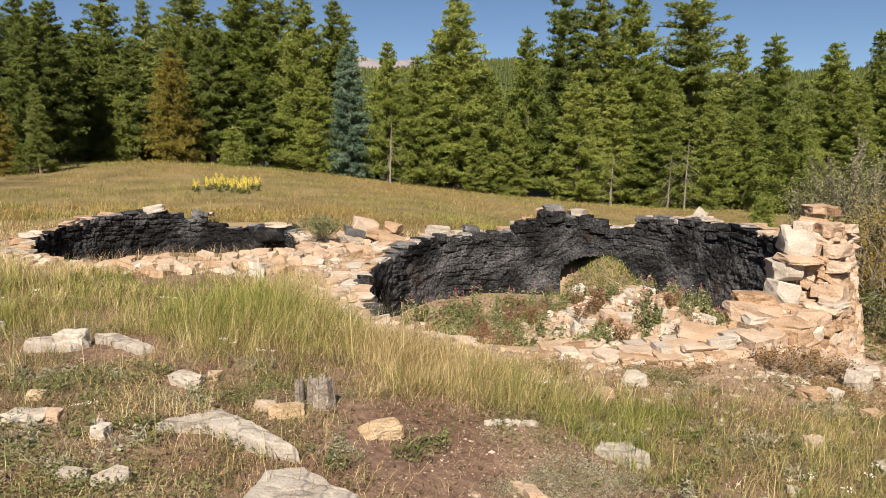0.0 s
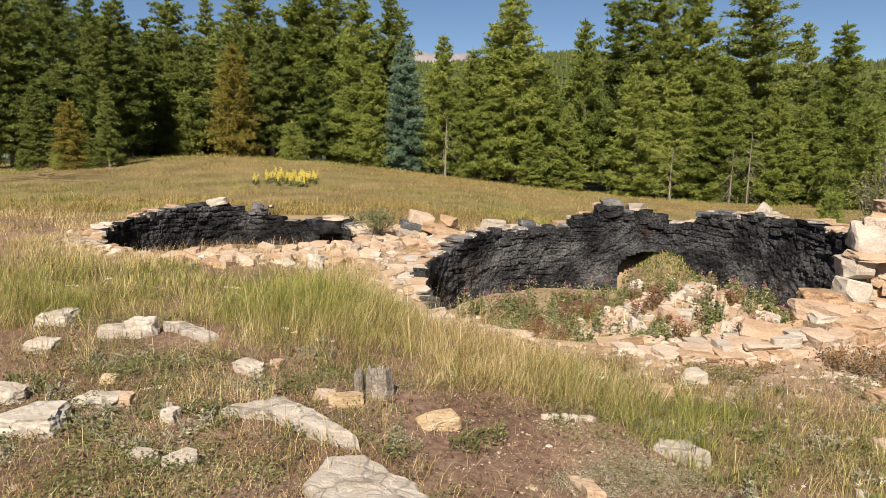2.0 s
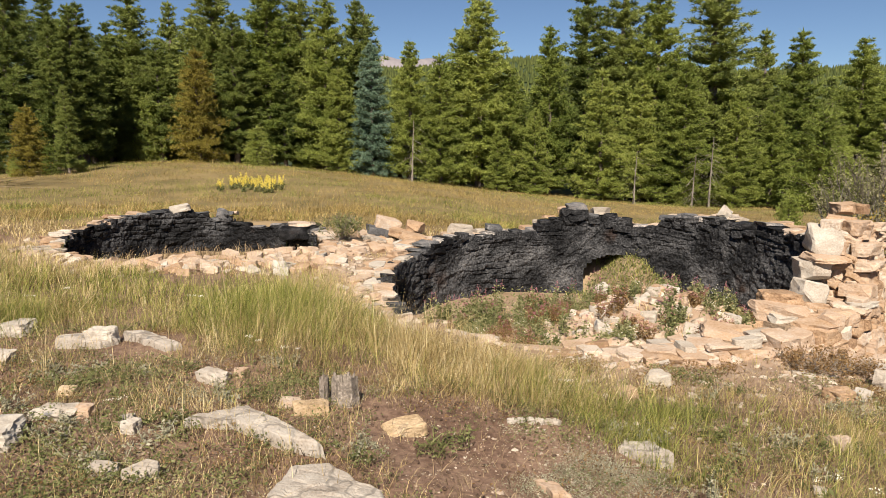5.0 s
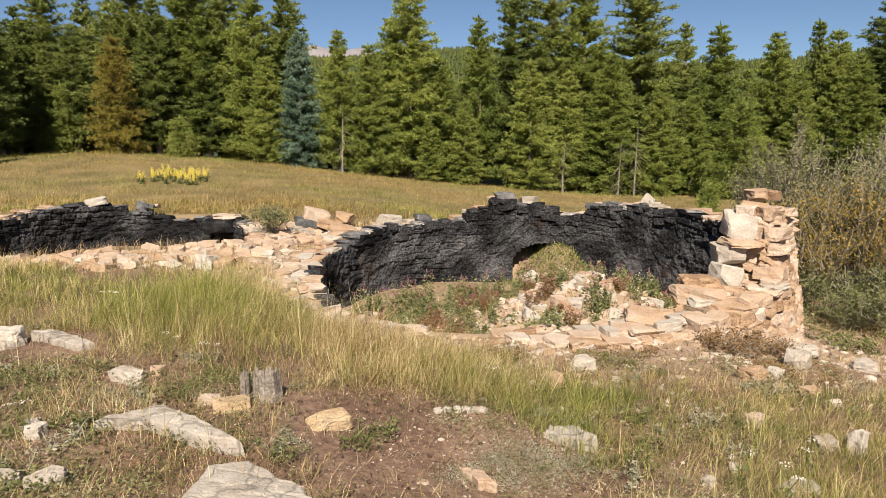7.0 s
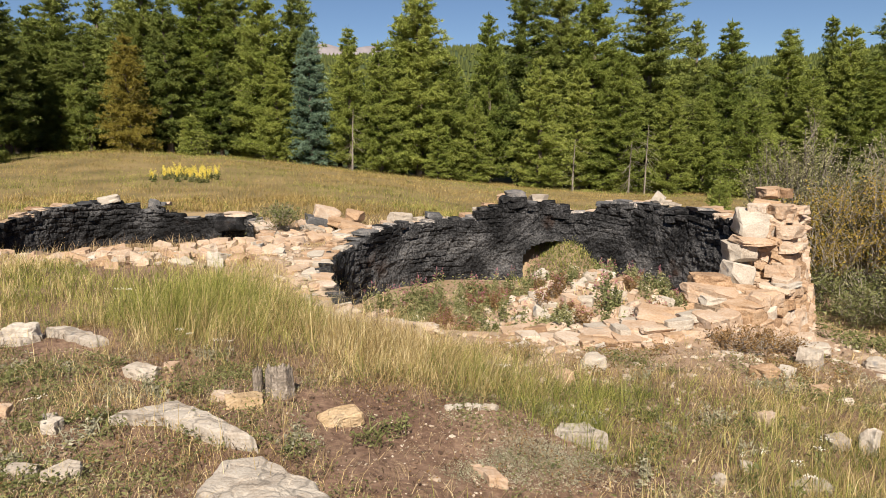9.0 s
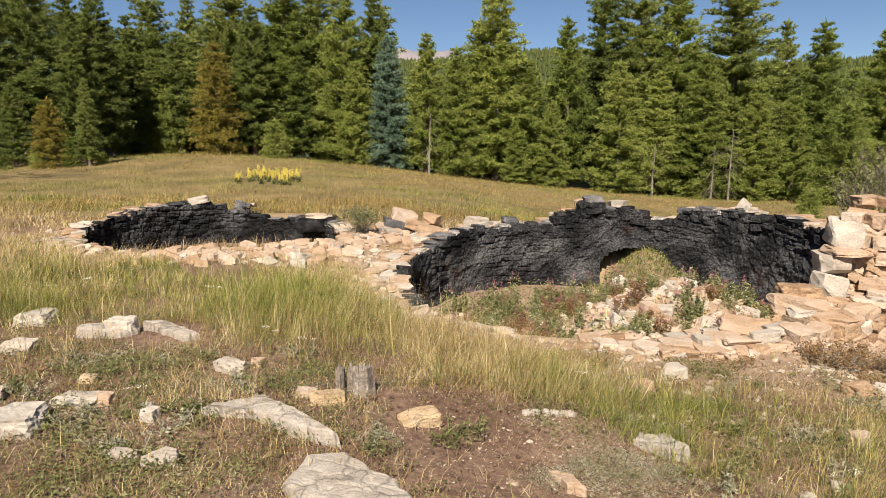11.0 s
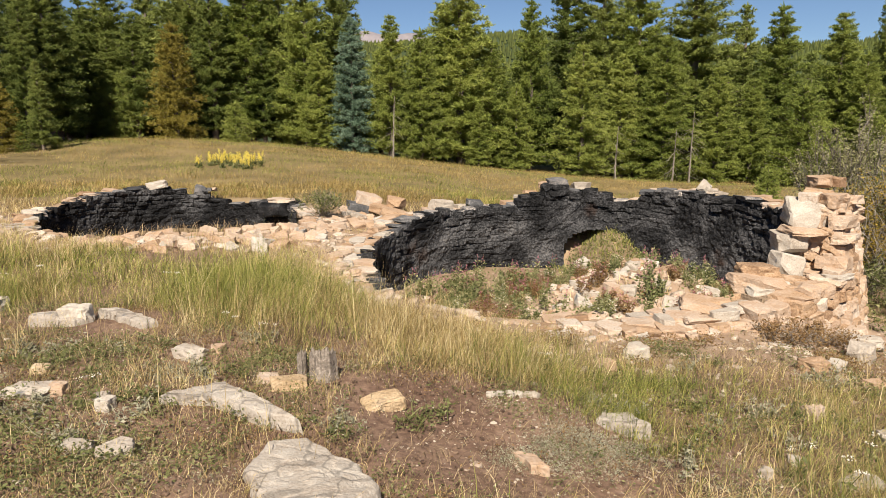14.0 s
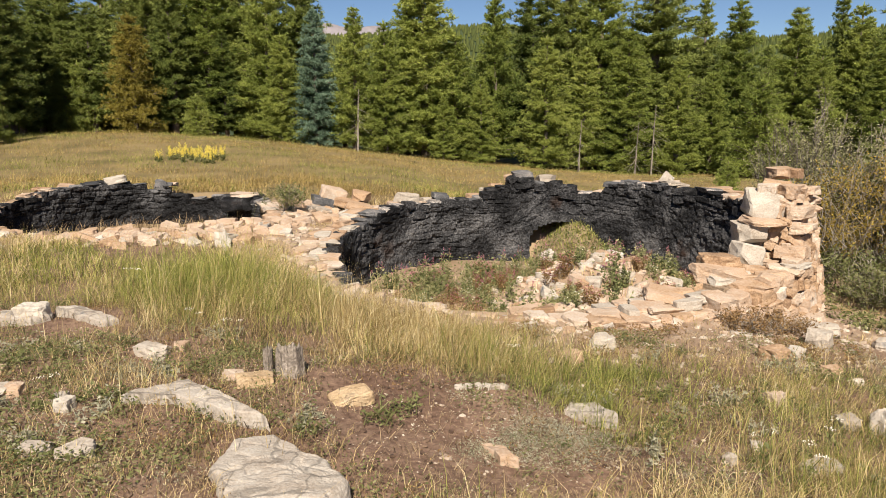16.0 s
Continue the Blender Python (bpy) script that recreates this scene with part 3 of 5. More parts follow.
A_TOP = [(-180, -0.13), (-172, -0.20), (-164, -0.36), (-152, -0.46), (-136, -0.51), (-112, -0.44), (-92, -0.38), (-80, -0.31), (-67, -0.24), (-66, -0.18), (-54, -0.12), (-47, -0.04), (-44.5, 0.36),
         (-43, 0.84), (-39, 0.86), (-34, 0.68), (-24, 0.50), (-10, 0.40), (10, 0.34), (18, 0.40), (24, 0.46), (29, 0.34), (35, 0.42), (44, 0.44), (58, 0.40), (60, 0.22),
         (70, 0.20), (72, 0.38), (80, 0.42), (83, 0.34), (85, 0.50), (91, 0.52), (95, 0.33), (100, 0.24), (104, 0.10), (112, 0.08), (117, 0.14), (125, 0.04),
         (131, 0.16), (146, 0.02), (156, -0.10), (180, -0.13)]
B_TOP = [(-180, 0.14), (-165, 0.12), (-140, 0.02), (-98, -0.05), (-66, -0.12), (-44, -0.18), (-10, -0.18), (20, -0.12), (40, 0.02), (46, 0.08), (70, 0.04), (74, -0.05), (84, 0.0),
         (92, 0.10), (95, 0.26), (101, 0.28), (103, 0.12), (107, 0.28), (116, 0.32), (126, 0.36), (141, 0.33), (156, 0.29), (174, 0.18), (180, 0.14)]


def top_of(profile, deg):
    deg = (deg + 180) % 360 - 180
    return float(np.interp(deg, [p[0] for p in profile], [p[1] for p in profile]))


DOOR = (60.5, 85.5, -0.30)    # doorway of the large kiln: from, to, crown of its arch


def in_door(deg, z):
    mid, half = (DOOR[0] + DOOR[1]) / 2, (DOOR[1] - DOOR[0]) / 2
    u = abs(deg - mid) / half
    return u < 1 and z < DOOR[2] - 0.40 * (1 - math.sqrt(max(0.0, 1 - u * u)))


def ring_core(name, kiln, profile, floor_z, parent, door=False):
    """The rubble fill of a round wall, between its two skins."""
    cx, cy, ri, ro = kiln
    ri, ro = ri + 0.12, ro - 0.14
    bm = bmesh.new()
    step = 1.5
    for k in range(int(360 / step)):
        a0, a1 = -180 + k * step, -180 + (k + 1) * step
        z1 = min(top_of(profile, a0), top_of(profile, a1)) - 0.02
        z0 = floor_z
        if door:
            mid = (a0 + a1) / 2
            while in_door(mid, z0) and z0 < z1 - 0.1:
                z0 += 0.02
        foot, head = (ro + 0.0, ro - 0.05 - 0.14 * max(0.0, z1 + 0.6)) if door else (ro, ro)
        corner = [bm.verts.new((cx + r * math.cos(radians(a)), cy + r * math.sin(radians(a)), z)) for z, out in ((z0, foot), (z1, head)) for r, a in ((ri, a0), (ri, a1), (out, a1), (out, a0))]
        for f in ((3, 2, 1, 0), (4, 5, 6, 7), (0, 1, 5, 4), (1, 2, 6, 5), (2, 3, 7, 6), (3, 0, 4, 7)):
            bm.faces.new([corner[i] for i in f])
    return part(name, bm, M_CORE, parent)


def craggy_lining(spec, profile, floor_z, arc, door, root):
    """The inner skin: masonry fused by heat and tar into one cracked, craggy black face."""
    cx, cy, ri, ro = spec
    da, dz = 0.36, 0.018
    n = int((arc[1] - arc[0]) / da)
    m = int((0.62 - floor_z + 0.1) / dz)
    grid, verts, faces = {}, [], []
    for i in range(n + 1):
        deg = arc[0] + i * da
        a = radians(deg)
        top = top_of(profile, deg)
        for j in range(m + 1):
            z = floor_z - 0.1 + j * dz
            if z > top + dz or (door and in_door(deg, z)):
                continue
            z = min(z, top)
            q = Vector((a * ri, z, cx))
            slow = noise.noise(q * 1.3)
            # courses of uneven height, blocks of uneven length, their joints clearer near the top
            v = (z + 0.05 * slow + 0.02 * noise.noise(q * 4.0)) / 0.105 + 0.8 * noise.noise(Vector((a * ri * 0.6, z * 3, 4)))
            row = math.floor(v)
            long = 0.19 + 0.13 * (noise.cell(Vector((row * 3.1, 7, 1))) * 0.5 + 0.5)
            u = (a * ri + 0.025 * noise.noise(q * 5.0)) / long + 5.3 * noise.cell(Vector((row * 1.7, 2, 9)))
            col = math.floor(u)
            gap = min(min(v - row, row + 1 - v) * 0.105, min(u - col, col + 1 - u) * long)
            fused = min(1.0, max(0.0, 0.40 + 2.0 * noise.noise(q * 0.9 + Vector((3, 8, 1))) - 1.1 * (top - z - 0.30)))
            joint = max(0.0, 1 - gap / 0.020)
            block = noise.cell(Vector((row * 7.3, col * 3.7, 5)))
            bulge = fused * (0.030 * joint + 0.024 * block) + 0.045 * slow + 0.075 * noise.turbulence(Vector((q.x * 2.6 + z * 1.2, q.y * 3.4, q.z)), 4, True) + 0.022 * noise.noise(q * 10.0) + 0.014 * noise.noise(q * 21.0) - 0.03
            r = ri + 0.03 + bulge
            grid[i, j] = len(verts)
            verts.append((cx + r * math.cos(a), cy + r * math.sin(a), z))
    for i in range(n):
        for j in range(m):
            c = [grid.get(k) for k in ((i, j), (i, j + 1), (i + 1, j + 1), (i + 1, j))]
            if None not in c:
                faces.append(c)
    part("sooty_lining", mesh_from("sooty_lining", verts, faces, M_SOOT), None, root, "soot-blackened inner stone lining")
    return []


def kiln(label, spec, profile, floor_z, arcs, door, course, brick, lining_arc):
    """A round charcoal kiln: fill, sooty lining, outer facing stones, and cap stones on the broken top."""
    cx, cy, ri, ro = spec
    g = stone_rng
    root = tagged(new("charcoal_kiln"), label, "kiln ruin")
    ring_core("rubble_fill", spec, profile, floor_z - 0.2, root, door)
    lining = craggy_lining(spec, profile, floor_z, lining_arc, door, root)
    a = lining_arc[0] + (20 if door else 3)
    while a < lining_arc[1] - 3:
        w = brick * g.uniform(0.5, 1.3)
        da = math.degrees(w / ri)
        for row in range(2):
            h = g.uniform(0.07, 0.13)
            z = top_of(profile, a + da / 2) - 0.05 - 0.11 * row
            if g.random() < ((0.85, 0.5) if door else (0.5, 0.15))[row]:
                lining.append((g.choice(BLACK), frame_at(cx, cy, ri + 0.15 + g.uniform(-0.03, 0.02), a + da / 2, z, w * 1.1, 0.28, h * 1.2, 8, 10)))
        a += da
    if door:
        for k in range(15):
            mid = DOOR[0] + (DOOR[1] - DOOR[0]) * (k + 0.5) / 15
            u = (k + 0.5) / 7.5 - 1
            zz = DOOR[2] + 0.05 - 0.40 * (1 - math.sqrt(1 - u * u))
            for r in (ri + 0.12, ri + 0.40):
                lining.append((g.choice(LINER), frame_at(cx, cy, r, mid, zz, 0.13, 0.3, 0.16, 4, 4)))
        for edge in (DOOR[0] - 0.6, DOOR[1] + 0.6):
            for r in (ri + 0.12, ri + 0.38):
                for q in range(6):
                    lining.append((g.choice(LINER), frame_at(cx, cy, r, edge, -1.1 + q * 0.12, 0.16, 0.3, 0.15, 4, 4)))
    joined("lining_edge", lining, M_SOOT, root, "soot-blackened stones along the edge")
    count = 0
    spare = []
    for a0, a1, w0, h0 in arcs:
        z = min(float(rough_land(cx + (ro + 0.2) * math.cos(radians(t)), cy + (ro + 0.2) * math.sin(radians(t)))) for t in np.arange(a0, a1 + 0.1, 5)) - 0.10
        while z < 1.0:
            h = h0 * g.uniform(0.7, 1.35)
            a = a0 + g.uniform(-3, 2)
            while a < a1:
                w = w0 * g.uniform(0.6, 1.5)
                da = math.degrees(w / ro)
                mid = a + da / 2
                if z + h * 0.7 < top_of(profile, mid):
                    deep = g.uniform(0.24, 0.36)
                    lean = 0.17 * max(0.0, z + 0.85) if door else 0.10 * max(0.0, z + 0.6)
                    m = frame_at(cx, cy, ro - deep / 2 + (0.13 if door else 0.05) + g.uniform(-0.03, 0.03) - lean, mid, z + h / 2, w * 1.2, deep, h * 1.34, 4, 6)
                    me = g.choice(TAN)
                    if count < 300:
                        at(part("facing_stone", me, None, root), m)
                        count += 1
                    else:
                        spare.append((me, m))
                a += da
            z += h
    if door:
        z = -0.05
        while z < 0.80:
            h = g.uniform(0.07, 0.13)
            r = ri + 0.02
            while r < ro - 0.12 - 0.08 * (z + 0.6):
                w = g.uniform(0.13, 0.26)
                t = radians(-44.0 + 1.0 * z)
                at(part("end_stone", g.choice(TAN), None, root), pose(cx + (r + w / 2) * math.cos(t), cy + (r + w / 2) * math.sin(t), z + h / 2, g.uniform(-5, 5), g.uniform(-5, 5), -48 + g.uniform(-10, 10)) @ Matrix.Diagonal((w * 1.15, 0.30, h * 1.25, 1)))
                r += w
            z += h
    if spare:
        joined("facing_rest", spare, M_STONE, root)
    # flat stones along the broken top, two or three abreast
    a = -180.0
    while a < 180:
        low = a < -66 or a > 150
        w = g.uniform(0.12, 0.34) if low else g.uniform(0.18, 0.36)
        da = math.degrees(w / (ri + 0.3))
        mid = a + da / 2
        z = min(top_of(profile, mid), top_of(profile, a + 1), top_of(profile, a + da - 1))
        r = ri + 0.06
        while r < ro - 0.08 - (0.16 if door else 0.10) * max(0.0, z + 0.6):
            deep = g.uniform(0.12, 0.30) if low else g.uniform(0.20, 0.36)
            h = g.uniform(0.04, 0.09)
            sooty = lining_arc[0] + 8 < mid % 360 < lining_arc[1] - 8 and r < ri + 0.15
            pick = g.random()
            me = g.choice((GREY if pick < 0.6 else BLACK) if sooty and 15 < mid < 150 else (TAN if pick < 0.75 else PALE))
            if not (low and g.random() < 0.36):
                at(part("cap_stone", me, None, root), frame_at(cx, cy, r + deep / 2, mid + g.uniform(-1.5, 1.5), z - h * 0.1 + g.uniform(-0.025, 0.02), w * 1.18, deep * 1.18, h * 1.25, 6, 18))
            r += deep
        a += da
    return root


kiln_a = kiln("roofless round charcoal kiln of tan stone, black with soot inside", KILN_A, A_TOP, -1.05,
              [(-82, -14, 0.22, 0.10), (-180, -82, 0.20, 0.09), (150, 180, 0.24, 0.10)], True, 0.12, 0.27, (-52, 205))
kiln_b = kiln("low ruined round charcoal kiln of tan stone, sooty inside", KILN_B, B_TOP, -0.60,
              [(-180, -10, 0.28, 0.11)], False, 0.11, 0.24, (30, 200))


def built_stone(kiln_ob, meshes, i, x, y, z, w, d, h, turn, tx=0, ty=0):
    at(part("block", meshes[i % len(meshes)], None, kiln_ob), pose(x, y, z, tx, ty, turn) @ Matrix.Diagonal((w, d, h, 1)))


# large blocks at the broken end of the tall wall
built_stone(kiln_a, PALE, 0, 4.16, 8.26, 0.58, 0.44, 0.42, 0.34, -8, 3, 6)
built_stone(kiln_a, PALE, 3, 3.94, 8.16, 0.27, 0.36, 0.40, 0.24, 6, 0, -4)
built_stone(kiln_a, TAN, 4, 4.08, 8.10, 0.41, 0.46, 0.40, 0.08, 0, 2, 3)
built_stone(kiln_a, PALE, 5, 3.88, 8.02, 0.02, 0.40, 0.36, 0.30, 10, 0, 10)
built_stone(kiln_a, TAN, 1, 3.44, 7.72, -0.14, 0.60, 0.46, 0.20, 8, 3, 6)
built_stone(kiln_a, TAN, 6, 3.52, 7.92, -0.01, 0.46, 0.40, 0.13, 16, 0, 4)
built_stone(kiln_a, TAN, 2, 2.78, 7.40, -0.32, 0.62, 0.46, 0.15, -14, 8, 9)
built_stone(kiln_a, TAN, 7, 2.02, 7.05, -0.42, 0.48, 0.34, 0.16, 2, 0, 1)
built_stone(kiln_a, TAN, 8, 2.46, 6.95, -0.47, 0.40, 0.30, 0.20, 5)
built_stone(kiln_a, TAN, 9, 2.90, 7.02, -0.52, 0.40, 0.34, 0.20, -12, 4, 10)
built_stone(kiln_a, TAN, 3, 4.58, 8.78, 0.91, 0.30, 0.28, 0.14, 8, 2, -3)
built_stone(kiln_a, TAN, 5, 4.80, 8.84, 0.90, 0.15, 0.20, 0.13, 30)
built_stone(kiln_a, GREY, 1, 2.10, 13.55, 0.51, 0.36, 0.34, 0.20, 4, 5, -7)
built_stone(kiln_a, PALE, 2, 2.55, 13.66, 0.45, 0.36, 0.32, 0.16, 10)
built_stone(kiln_a, GREY, 4, 0.52, 13.20, 0.17, 0.30, 0.28, 0.15, 12, 6, 8)
built_stone(kiln_a, PALE, 6, 4.50, 12.52, 0.52, 0.22, 0.24, 0.22, 30, 20, 30)
built_stone(kiln_a, PALE, 1, -0.10, 12.95, 0.20, 0.40, 0.30, 0.18, 40, 0, 5)
built_stone(kiln_b, PALE, 4, -6.08, 15.02, 0.41, 0.42, 0.34, 0.15, 30, 0, -8)
built_stone(kiln_b, GREY, 2, -5.26, 15.33, 0.27, 0.24, 0.26, 0.20, 8, 4, 9)
built_stone(kiln_b, BLACK, 5, -3.50, 14.55, -0.06, 0.60, 0.40, 0.30, -30)
built_stone(kiln_b, TAN, 6, -3.44, 14.62, 0.12, 0.56, 0.42, 0.08, -30)


# ---- loose stones ----
def loose(meshes, i, x, y, w, d, h, turn=0.0, label="pale weathered stone lying in the grass", tx=0, ty=0, sink=0.25, group="stones on the knoll", z=None):
    ob = new("stone", meshes[i % len(meshes)])
    base = float(rough_land(x, y)) if z is None else z
    at(ob, pose(x, y, base + h * (0.5 - sink), tx, ty, turn) @ Matrix.Diagonal((w, d, h, 1)))
    return tagged(ob, label, "stone", group)


def slab_mesh(corners, thick, seed, material):
    """A flat-lying stone: an angular outline with a domed, cracked and pitted top, about its own middle."""
    mid = Vector((sum(c[0] for c in corners), sum(c[1] for c in corners))) / len(corners)
    ring = [Vector(c) - mid for c in corners]
    off = Vector((seed * 3.1, seed * 1.3, seed))
    around = []
    for k, p in enumerate(ring):
        q = ring[(k + 1) % len(ring)]
        for t in np.linspace(0, 1, 9)[:-1]:
            e = p.lerp(q, t)
            e += e.normalized() * (0.036 * noise.noise(Vector((e.x * 8, e.y * 8, seed))) + 0.014 * noise.noise(Vector((e.x * 24, e.y * 24, seed))))
            around.append(e)
    levels = [(1.04, -0.9), (1.0, 0.55), (0.98, 0.82), (0.94, 0.95)] + [(f, 1.0) for f in np.linspace(0.90, 0.05, 24)]
    verts, faces, n = [], [], len(around)
    for f, h in levels:
        for e in around:
            p = e * f
            dist, cells = noise.voronoi(Vector((p.x * 7 + 0.5 * noise.noise(Vector((p.x * 6, p.y * 6, 2))), p.y * 7, seed)))
            crack = max(0.0, 1 - (dist[1] - dist[0]) * 7)
            z = thick * h + (0.020 * noise.noise(Vector((p.x * 3, p.y * 3, 0)) + off) + 0.005 * noise.noise(Vector((p.x * 13, p.y * 13, 0)) + off) - 0.006 * crack + 0.002 * noise.cell(cells[0] * 5)) * (h > 0)
            verts.append((p.x, p.y, z))
    for k in range(len(levels) - 1):
        faces.extend((k * n + i, k * n + (i + 1) % n, (k + 1) * n + (i + 1) % n, (k + 1) * n + i) for i in range(n))
    faces.append(tuple((len(levels) - 1) * n + i for i in range(n)))
    return mesh_from("stone", verts, faces, material), mid


def slab(corners, thick, seed, label, tx=0, ty=0, material=M_SLAB):
    me, mid = slab_mesh(corners, thick, seed, material)
    ob = tagged(new("stone", me), label, "stone", "stones on the knoll")
    at(ob, pose(mid.x, mid.y, float(rough_land(mid.x, mid.y)) + 0.01, tx, ty))


slab([(-1.66, 3.97), (-1.36, 3.95), (-1.02, 3.72), (-0.76, 3.62), (-1.06, 3.95), (-1.36, 4.22), (-1.52, 4.11)], 0.05, 1, "long pale wedge-shaped slab set in the soil")
slab([(-0.95, 3.16), (-0.76, 2.80), (-0.38, 2.80), (-0.28, 2.99), (-0.40, 3.17), (-0.58, 3.36), (-0.72, 3.50), (-0.90, 3.43)], 0.085, 2, "broad cracked pale boulder sunk in the soil")
slab([(0.36, 3.76), (0.46, 3.58), (0.55, 3.58), (0.50, 3.70), (0.40, 3.79)], 0.03, 3, "small flat pinkish stone in the soil", 0, 0, M_STONE)
slab([(0.98, 4.42), (1.20, 4.30), (1.30, 4.34), (1.22, 4.50), (1.04, 4.52)], 0.07, 4, "flat pale stone at the edge of the grass")
slab([(-3.45, 5.72), (-3.0, 5.62), (-2.9, 5.74), (-3.1, 5.92), (-3.5, 5.86)], 0.07, 5, "flat grey-streaked pale stone in the grass")
slab([(-2.92, 5.88), (-2.44, 5.56), (-2.34, 5.66), (-2.60, 5.84), (-2.84, 5.96)], 0.05, 6, "grey-streaked pale stone in the grass", 3, 4)
loose(OCHRE, 3, -0.38, 4.16, 0.26, 0.18, 0.085, 24, "ochre-yellow angular stone on bare soil", 6, -6)
loose(ROCK_PALE, 1, -1.80, 4.88, 0.22, 0.16, 0.12, -20, sink=0.35)
loose(OCHRE, 6, -0.97, 4.26, 0.23, 0.14, 0.08, 16, "ochre-yellow angular stone beside the stump")
loose(ROCK_PALE, 2, -3.06, 5.78, 0.24, 0.22, 0.20, 5)
loose(ROCK_PALE, 5, -4.10, 6.20, 0.32, 0.26, 0.15)
loose(ROCK_PALE, 6, 1.66, 6.03, 0.22, 0.18, 0.16, 20)
loose(ROCK_TAN, 7, 1.28, 5.58, 0.18, 0.16, 0.15, 40)
for k in range(6):
    loose(ROCK_PALE, k, 0.30 + 0.062 * k, 4.47 + 0.030 * k, 0.065, 0.055, 0.04, 47 * k)
loose(ROCK_TAN, 0, 3.08, 5.76, 0.22, 0.18, 0.14, 3)
loose(ROCK_PALE, 3, 3.34, 5.92, 0.17, 0.14, 0.10, 30)
loose(ROCK_PALE, 5, 3.84, 6.40, 0.25, 0.22, 0.24, 50)
loose(ROCK_PALE, 2, 4.22, 6.98, 0.32, 0.24, 0.16, -20)
loose(ROCK_TAN, 8, 3.40, 5.45, 0.14, 0.12, 0.09)
loose(ROCK_PALE, 4, -2.05, 4.06, 0.09, 0.08, 0.08)
loose(ROCK_PALE, 6, -1.97, 3.94, 0.11, 0.09, 0.10)
loose(ROCK_PALE, 7, -2.58, 4.22, 0.30, 0.18, 0.08, 4)
loose(ROCK_TAN, 2, -2.42, 4.24, 0.14, 0.12, 0.08)
loose(ROCK_PALE, 1, -1.84, 3.38, 0.14, 0.11, 0.08)
loose(ROCK_PALE, 3, -1.64, 3.34, 0.18, 0.14, 0.09, 25)
loose(OCHRE, 6, -2.68, 4.54, 0.12, 0.09, 0.06, 0, "ochre-yellow angular stone on bare soil")
loose(ROCK_TAN, 4, -1.12, 4.34, 0.14, 0.1, 0.06)
loose(ROCK_TAN, 5, -1.64, 4.98, 0.10, 0.09, 0.07)
loose(ROCK_TAN, 1, 2.56, 4.75, 0.14, 0.12, 0.13, 20)
loose(ROCK_PALE, 0, 3.10, 4.38, 0.15, 0.13, 0.22, 30, "pale upright stone on the slope", 0, 10)
loose(ROCK_PALE, 4, 2.90, 4.42, 0.14, 0.12, 0.10, 10)
loose(ROCK_PALE, 6, 4.73, 6.72, 0.24, 0.20, 0.15)
loose(ROCK_PALE, 2, 7.9, 12.1, 0.40, 0.34, 0.36, 10, "pale stone at the foot of the willows")
loose(ROCK_PALE, 3, 2.36, 3.82, 0.24, 0.15, 0.09, 5)
loose(ROCK_PALE, 0, 1.87, 3.90, 0.10, 0.09, 0.08, 30)
loose(ROCK_PALE, 5, 2.12, 4.10, 0.09, 0.07, 0.06, 70)
loose(ROCK_PALE, 5, -2.80, 3.84, 0.42, 0.30, 0.15, 10)
loose(ROCK_PALE, 1, -3.16, 4.20, 0.22, 0.18, 0.14)
loose(ROCK_PALE, 7, -3.65, 5.28, 0.26, 0.2, 0.14)
# tumbled pile between the two kilns
for k, (x, y, z, w, h, mm, t) in enumerate(((-1.58, 14.5, 0.13, 0.50, 0.24, TAN, 14), (-1.06, 14.45, 0.06, 0.38, 0.22, TAN, -22), (-1.75, 14.3, -0.02, 0.50, 0.20, GREY, 20),
                                            (-1.30, 14.2, -0.05, 0.46, 0.18, TAN, -5), (-1.0, 13.9, -0.10, 0.60, 0.16, TAN, 8), (-1.7, 13.7, -0.12, 0.44, 0.16, PALE, 30), (-2.0, 14.1, -0.10, 0.40, 0.2, TAN, -20))):
    loose(mm, k, x, y, w, 0.40, h, t, "tan stone in a tumbled pile", 6, 13, 0.5, "pile between the kilns", z)
scatter = random.Random(21)


def strewn(n, spot, sizes, meshes, label, group, sink=0.3):
    for k in range(n):
        x, y = spot()
        w = scatter.uniform(*sizes)
        loose(scatter.choice(meshes), scatter.randrange(8), x, y, w * scatter.uniform(0.9, 1.5), w, w * scatter.uniform(0.45, 0.8), scatter.uniform(0, 360), label,
              scatter.uniform(-18, 18), scatter.uniform(-18, 18), sink, group)


def rubble(name, n, spot, sizes, material, label, sink=0.4):
    """Fallen stones past counting, gathered into one mesh."""
    verts, faces = [], []
    for k in range(n):
        x, y = spot()
        w = scatter.uniform(*sizes)
        h = w * scatter.uniform(0.45, 0.8)
        m = pose(x, y, float(rough_land(x, y)) + h * (0.5 - sink), scatter.uniform(-18, 18), scatter.uniform(-18, 18), scatter.uniform(0, 360)) @ Matrix.Diagonal((w * scatter.uniform(0.9, 1.5), w, h, 1))
        me = scatter.choice(TAN)
        k0 = len(verts)
        verts.extend(m @ v.co for v in me.vertices)
        faces.extend([tuple(k0 + q for q in p.vertices) for p in me.polygons])
    tagged(new(name, mesh_from(name, verts, faces, material)), label, "rubble", kind="stuff")


M_CHIP = mat("mixed_stone_chips", [(0.0, (0.14, 0.10, 0.07)), (0.5, (0.29, 0.22, 0.165)), (1.0, (0.46, 0.40, 0.335))], scale=6, fine=40, island=0.9, bump=0.3)
small_verts, small_faces = [], []


